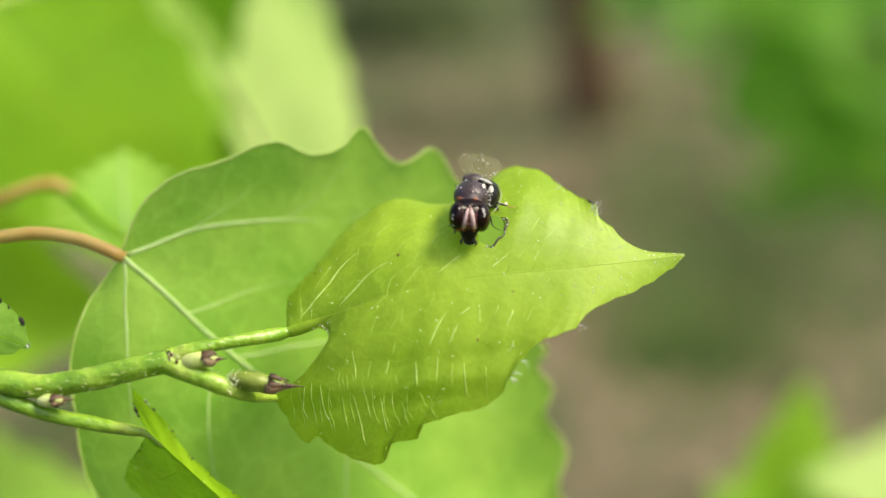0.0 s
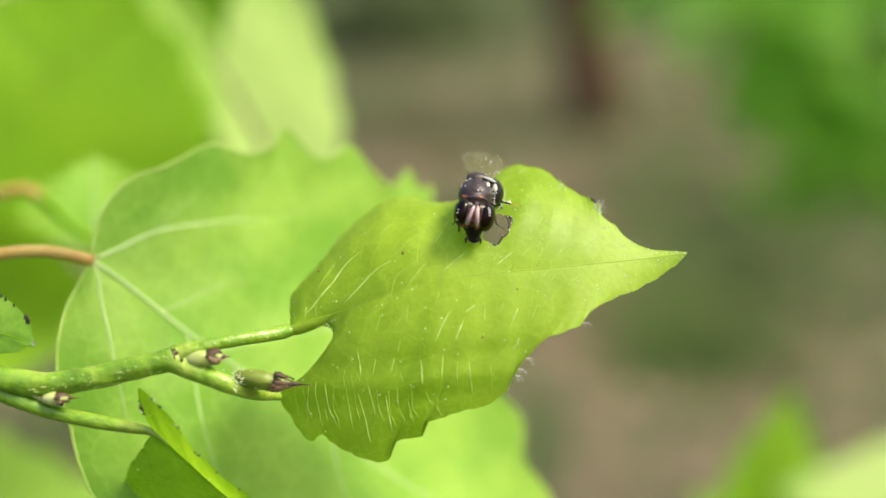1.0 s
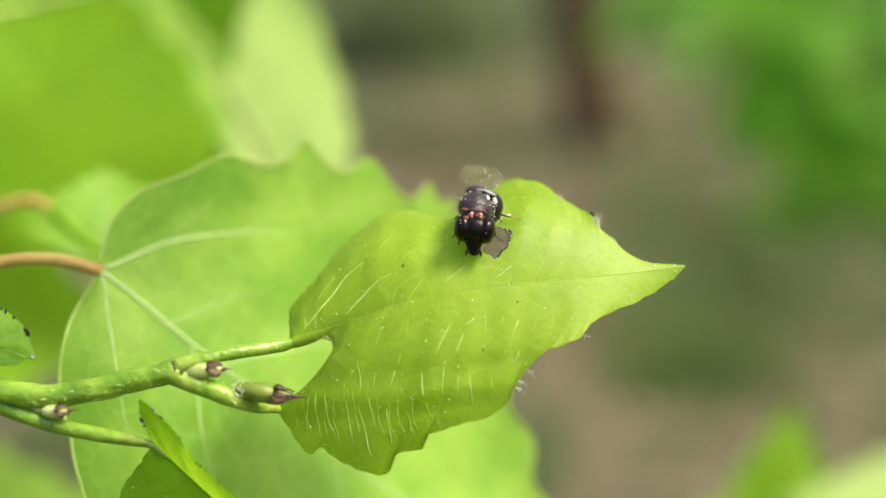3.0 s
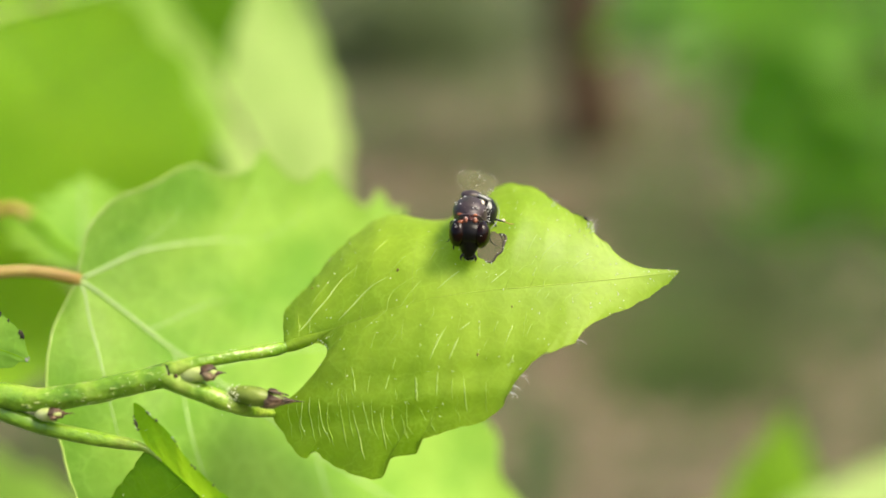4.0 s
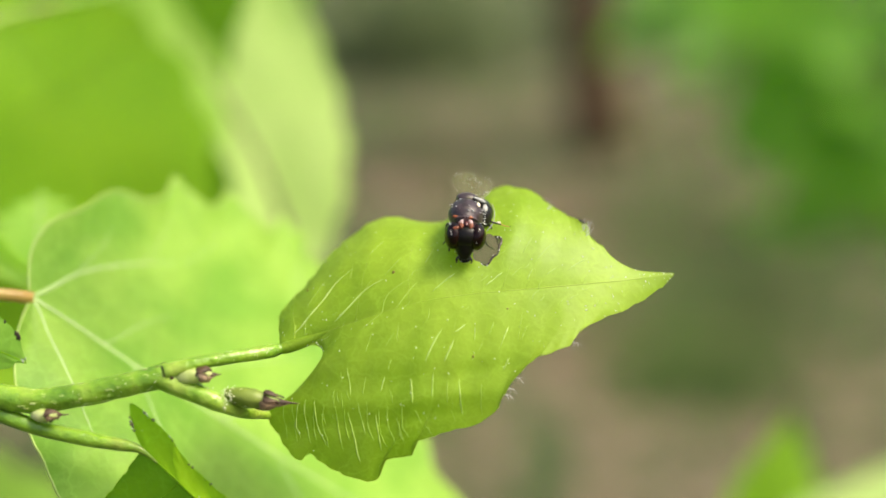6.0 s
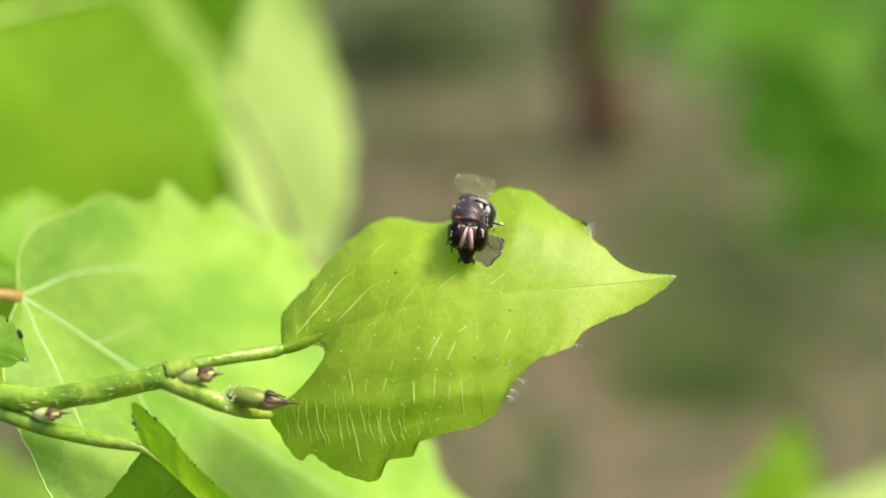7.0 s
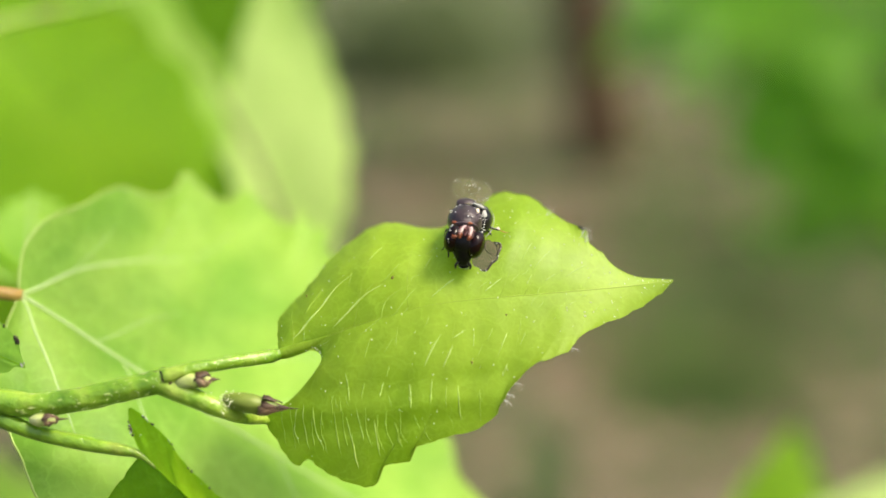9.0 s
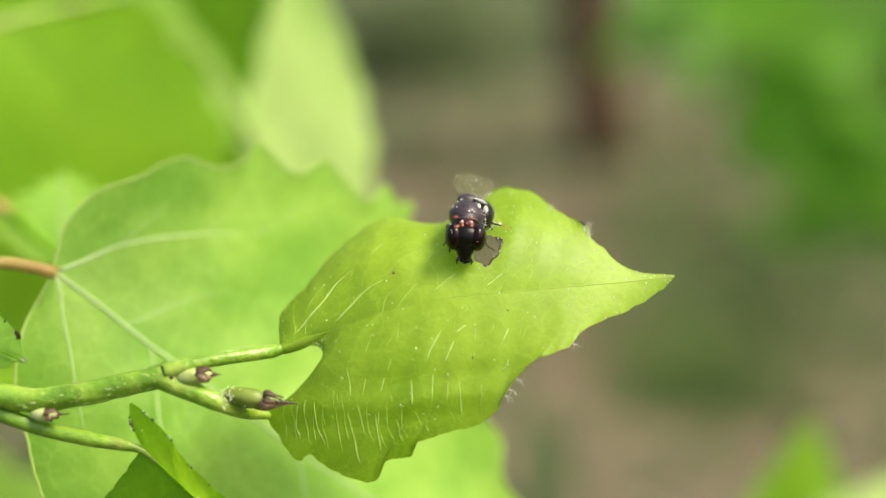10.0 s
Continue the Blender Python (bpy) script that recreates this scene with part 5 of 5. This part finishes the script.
    head.matrix_basis = pose(0, 2.05 * MM, 1.32 * MM)
    tagged(head, "black glossy head")

    def face_line(x0, x1, a0, a1, reach=0.86, n=14):
        """A band over the front of the head: x across, angle from straight ahead upwards."""
        out = []
        for q in np.linspace(0, 1, n + 1):
            a, x = radians(a0 + (a1 - a0) * q), x0 + (x1 - x0) * q
            k = math.sqrt(max(0.05, 1 - (x / 1.15) ** 2)) * reach
            out.append((x, k * math.cos(a), k * math.sin(a)))
        return out
    for s in (-1, 1):
        put("eye", lump(bmesh.new(), (s * 0.66, -0.04, 0.0), (0.53, 0.80, 0.84), 36, 24), M_EYE, head, "large dark reddish eye")
        put("eye_rim", tube(bmesh.new(), face_line(s * 0.36, s * 0.44, 72, -34, 0.78), (0.03, 0.045, 0.03), 7), M_MAROON, head, "dark red rim of the eye")
        put("eye_stripe", tube(bmesh.new(), face_line(s * 0.10, s * 0.29, 64, -24, 0.80), (0.05, 0.10, 0.125, 0.13, 0.11), 10), M_STRIPE, head, "pink stripe")
        put("stripe_end", tube(bmesh.new(), face_line(s * 0.29, s * 0.25, -22, -46, 0.80), (0.11, 0.13, 0.08), 8), M_RUST, head, "rust-red stripe end")
        put("brow_stripe", tube(bmesh.new(), face_line(s * 0.22, s * 0.50, 66, 72, 0.80), (0.02, 0.06, 0.07, 0.02), 8), M_PALE, head, "cream brow mark")
        put("antenna", tube(bmesh.new(), [(s * 0.06, 0.84, 0.1), (s * 0.08, 0.96, 0.0), (s * 0.09, 0.96, -0.25)], (0.04, 0.06, 0.04), 8), M_MAROON, head)
        put("bristles", bristles(bmesh.new(), [(Vector((s * 0.30, 0.2 + 0.1 * k, 0.78 - 0.05 * k)), Vector((s * 0.3, 0.4, 0.9)).normalized()) for k in range(4)], rng, 0.22, 0.009), M_LEG, head)
    put("cheek_mark", tube(bmesh.new(), face_line(0.40, 0.78, -40, -52, 0.84), (0.05, 0.12, 0.13, 0.04), 8), M_RUST, head, "rust-red cheek mark")
    put("frons", tube(bmesh.new(), face_line(0, 0, 66, -34, 0.74), (0.08, 0.16, 0.20, 0.12), 10), M_MAROON, head, "dark red band between the stripes")
    dots = [(x, 0.85 * math.cos(radians(a)), 0.85 * math.sin(radians(a))) for x, a in ((0.05, 78), (-0.1, 82), (-0.02, 70))]
    put("ocelli", grains(bmesh.new(), dots, rng, 0.045, 0.055), M_STRIPE, head, "three small pinkish spots on top")
    # white grains on the head, some of them standing in for glints on the eyes
    spots = []
    for x, a in ((0.80, -74), (0.84, -62), (-0.66, -104), (0.92, 32), (0.94, 16), (-0.78, 58), (-0.82, 50), (-0.86, 42), (-0.84, 34), (-0.80, 47), (-0.7, 64), (0.9, -20)):
        k = math.sqrt(max(0.05, 1 - max(0.0, (abs(x) - 0.62) / 0.52) ** 2)) * 0.82
        spots.append((x, k * math.cos(radians(a)), k * math.sin(radians(a))))
    tagged(put("pollen", grains(bmesh.new(), spots, rng, 0.035, 0.06), M_HAIR, head), kind="stuff")
    return fly, head


HEAD_ROWS = [
    # seconds, nod up, turn, lean
    (0.0, 0, 0, 0), (0.5, 2, -2, 0), (1.0, 6, -6, -8), (1.3, 14, -10, -14), (1.5, 22, -12, -16), (1.8, 42, -14, -18), (2.0, 62, -14, -14), (2.2, 76, -12, -10), (2.5, 92, -8, -6), (2.7, 104, -6, -4),
    (3.8, 122, -2, 0), (4.7, 126, 0, 0), (5.7, 122, 0, 0), (6.1, 90, 0, 0), (6.5, 35, -2, -2), (6.8, 6, -3, -3), (7.2, 2, -6, -4), (7.5, 2, -4, -3), (7.7, 4, -8, -6), (8.0, 10, -12, -10), (8.2, 14, -16, -16), (8.5, 30, -18, -20),
    (8.7, 54, -16, -14), (9.0, 78, -12, -8), (9.2, 92, -8, -6), (9.5, 104, -4, -2), (10.0, 112, 0, 0)]
TURN_CURLED = [(0, 0), (1.0, -3), (2.0, -4), (2.5, -6), (4.0, -12), (5.0, -17), (5.5, -18), (7.0, -23), (7.5, -24), (8.5, -23), (9.0, -22), (10.0, -18)]
# seconds and degrees by which the leaf with the fly turns on its stalk
TURN_TOP = [(0, 0), (1.0, 1.3), (2.5, 2.2), (4.0, 3.0), (5.5, 3.5), (7.0, 3.8), (9.0, 3.8), (10.0, 3.4)]
# wind: seconds and millimetres of sway
SWAY_PALE = [(0, 0.0), (0.5, -1.2), (1.0, -2.2), (2.0, -1.0), (2.5, -1.0), (4.0, -1.3), (4.5, -1.3), (5.5, -1.5), (7.5, -1.4), (9.0, -1.2), (9.5, 0.0), (10.0, 1.4)]
# seconds, millimetres to the side and down
SWAY_FAR = [(0, 0.2, 1.4), (0.5, -2.4, 1.6), (1.0, -3.2, 3.4), (1.5, -2.0, 3.2), (2.0, -1.4, 2.6), (2.5, -2.2, 2.7), (4.0, -3.0, 2.9), (5.0, -2.8, 3.0), (5.5, -3.2, 3.2), (7.0, -3.0, 3.1), (8.0, -3.5, 3.3), (8.5, -3.6, 3.2), (9.0, -2.6, 2.9), (9.5, -1.2, 2.9), (10.0, 0.1, 2.9)]

build_ground()
build_cover()
build_undergrowth()
build_tree(0.64, 5.76, 0.109, 4.5, -0.35)
build_twig()
top_leaf = build_top_leaf()
curled_leaf = build_curled_leaf()
build_left_leaf()
back_leaf = build_back_leaf()
soft_leaves = build_soft_leaves()
far_leaves = build_second_sapling()
build_shrub()
fly, fly_head = build_fly()


def motions():
    home = world_of(sapling).inverted()
    walk(back_leaf, [(t, home @ pose(*p)) for t, *p in BACK_ROWS])
    hub = Vector((-8.80, -4.69, -0.00)) * MM
    lean = [(t, Matrix.Translation(hub) @ Matrix.Rotation(radians(a), 4, "Y") @ Matrix.Translation(-hub)) for t, a in TURN_TOP]
    rest = top_leaf.matrix_basis.copy()
    walk(top_leaf, [(t, rest @ m) for t, m in lean])
    rest = fly.matrix_basis.copy()
    walk(fly, [(t, TWIG @ m @ TWIG.inverted() @ rest) for t, m in lean])
    rest = curled_leaf.matrix_basis.copy()
    hub, axis = Vector((-16.55, -10.37, -0.00)) * MM, Vector((-9.78, -16.38, -0.60)) - Vector((-16.55, -10.37, -0.00))
    walk(curled_leaf, [(t, rest @ Matrix.Translation(hub) @ Matrix.Rotation(radians(a), 4, axis) @ Matrix.Translation(-hub)) for t, a in TURN_CURLED])
    start = pose(*BACK_ROWS[0][1:]).translation
    rest = soft_leaves[2].matrix_basis.copy()
    walk(soft_leaves[2], [(t, Matrix.Translation((pose(*p).translation - start) * 1.2) @ rest) for t, *p in BACK_ROWS])
    for leaf, share in ((soft_leaves[1], 1.0), (soft_leaves[0], 0.6)):
        rest = leaf.matrix_basis.copy()
        walk(leaf, [(t, Matrix.Translation((share * d * MM, 0, 0)) @ rest) for t, d in SWAY_PALE])
    for leaf in far_leaves:
        rest = leaf.matrix_basis.copy()
        walk(leaf, [(t, Matrix.Translation((a * MM, 0, -d * MM)) @ rest) for t, a, d in SWAY_FAR])
    walk(fly_head, [(t, pose(0, 2.05 * MM, 1.32 * MM, a, b, c)) for t, a, c, b in HEAD_ROWS])


motions()
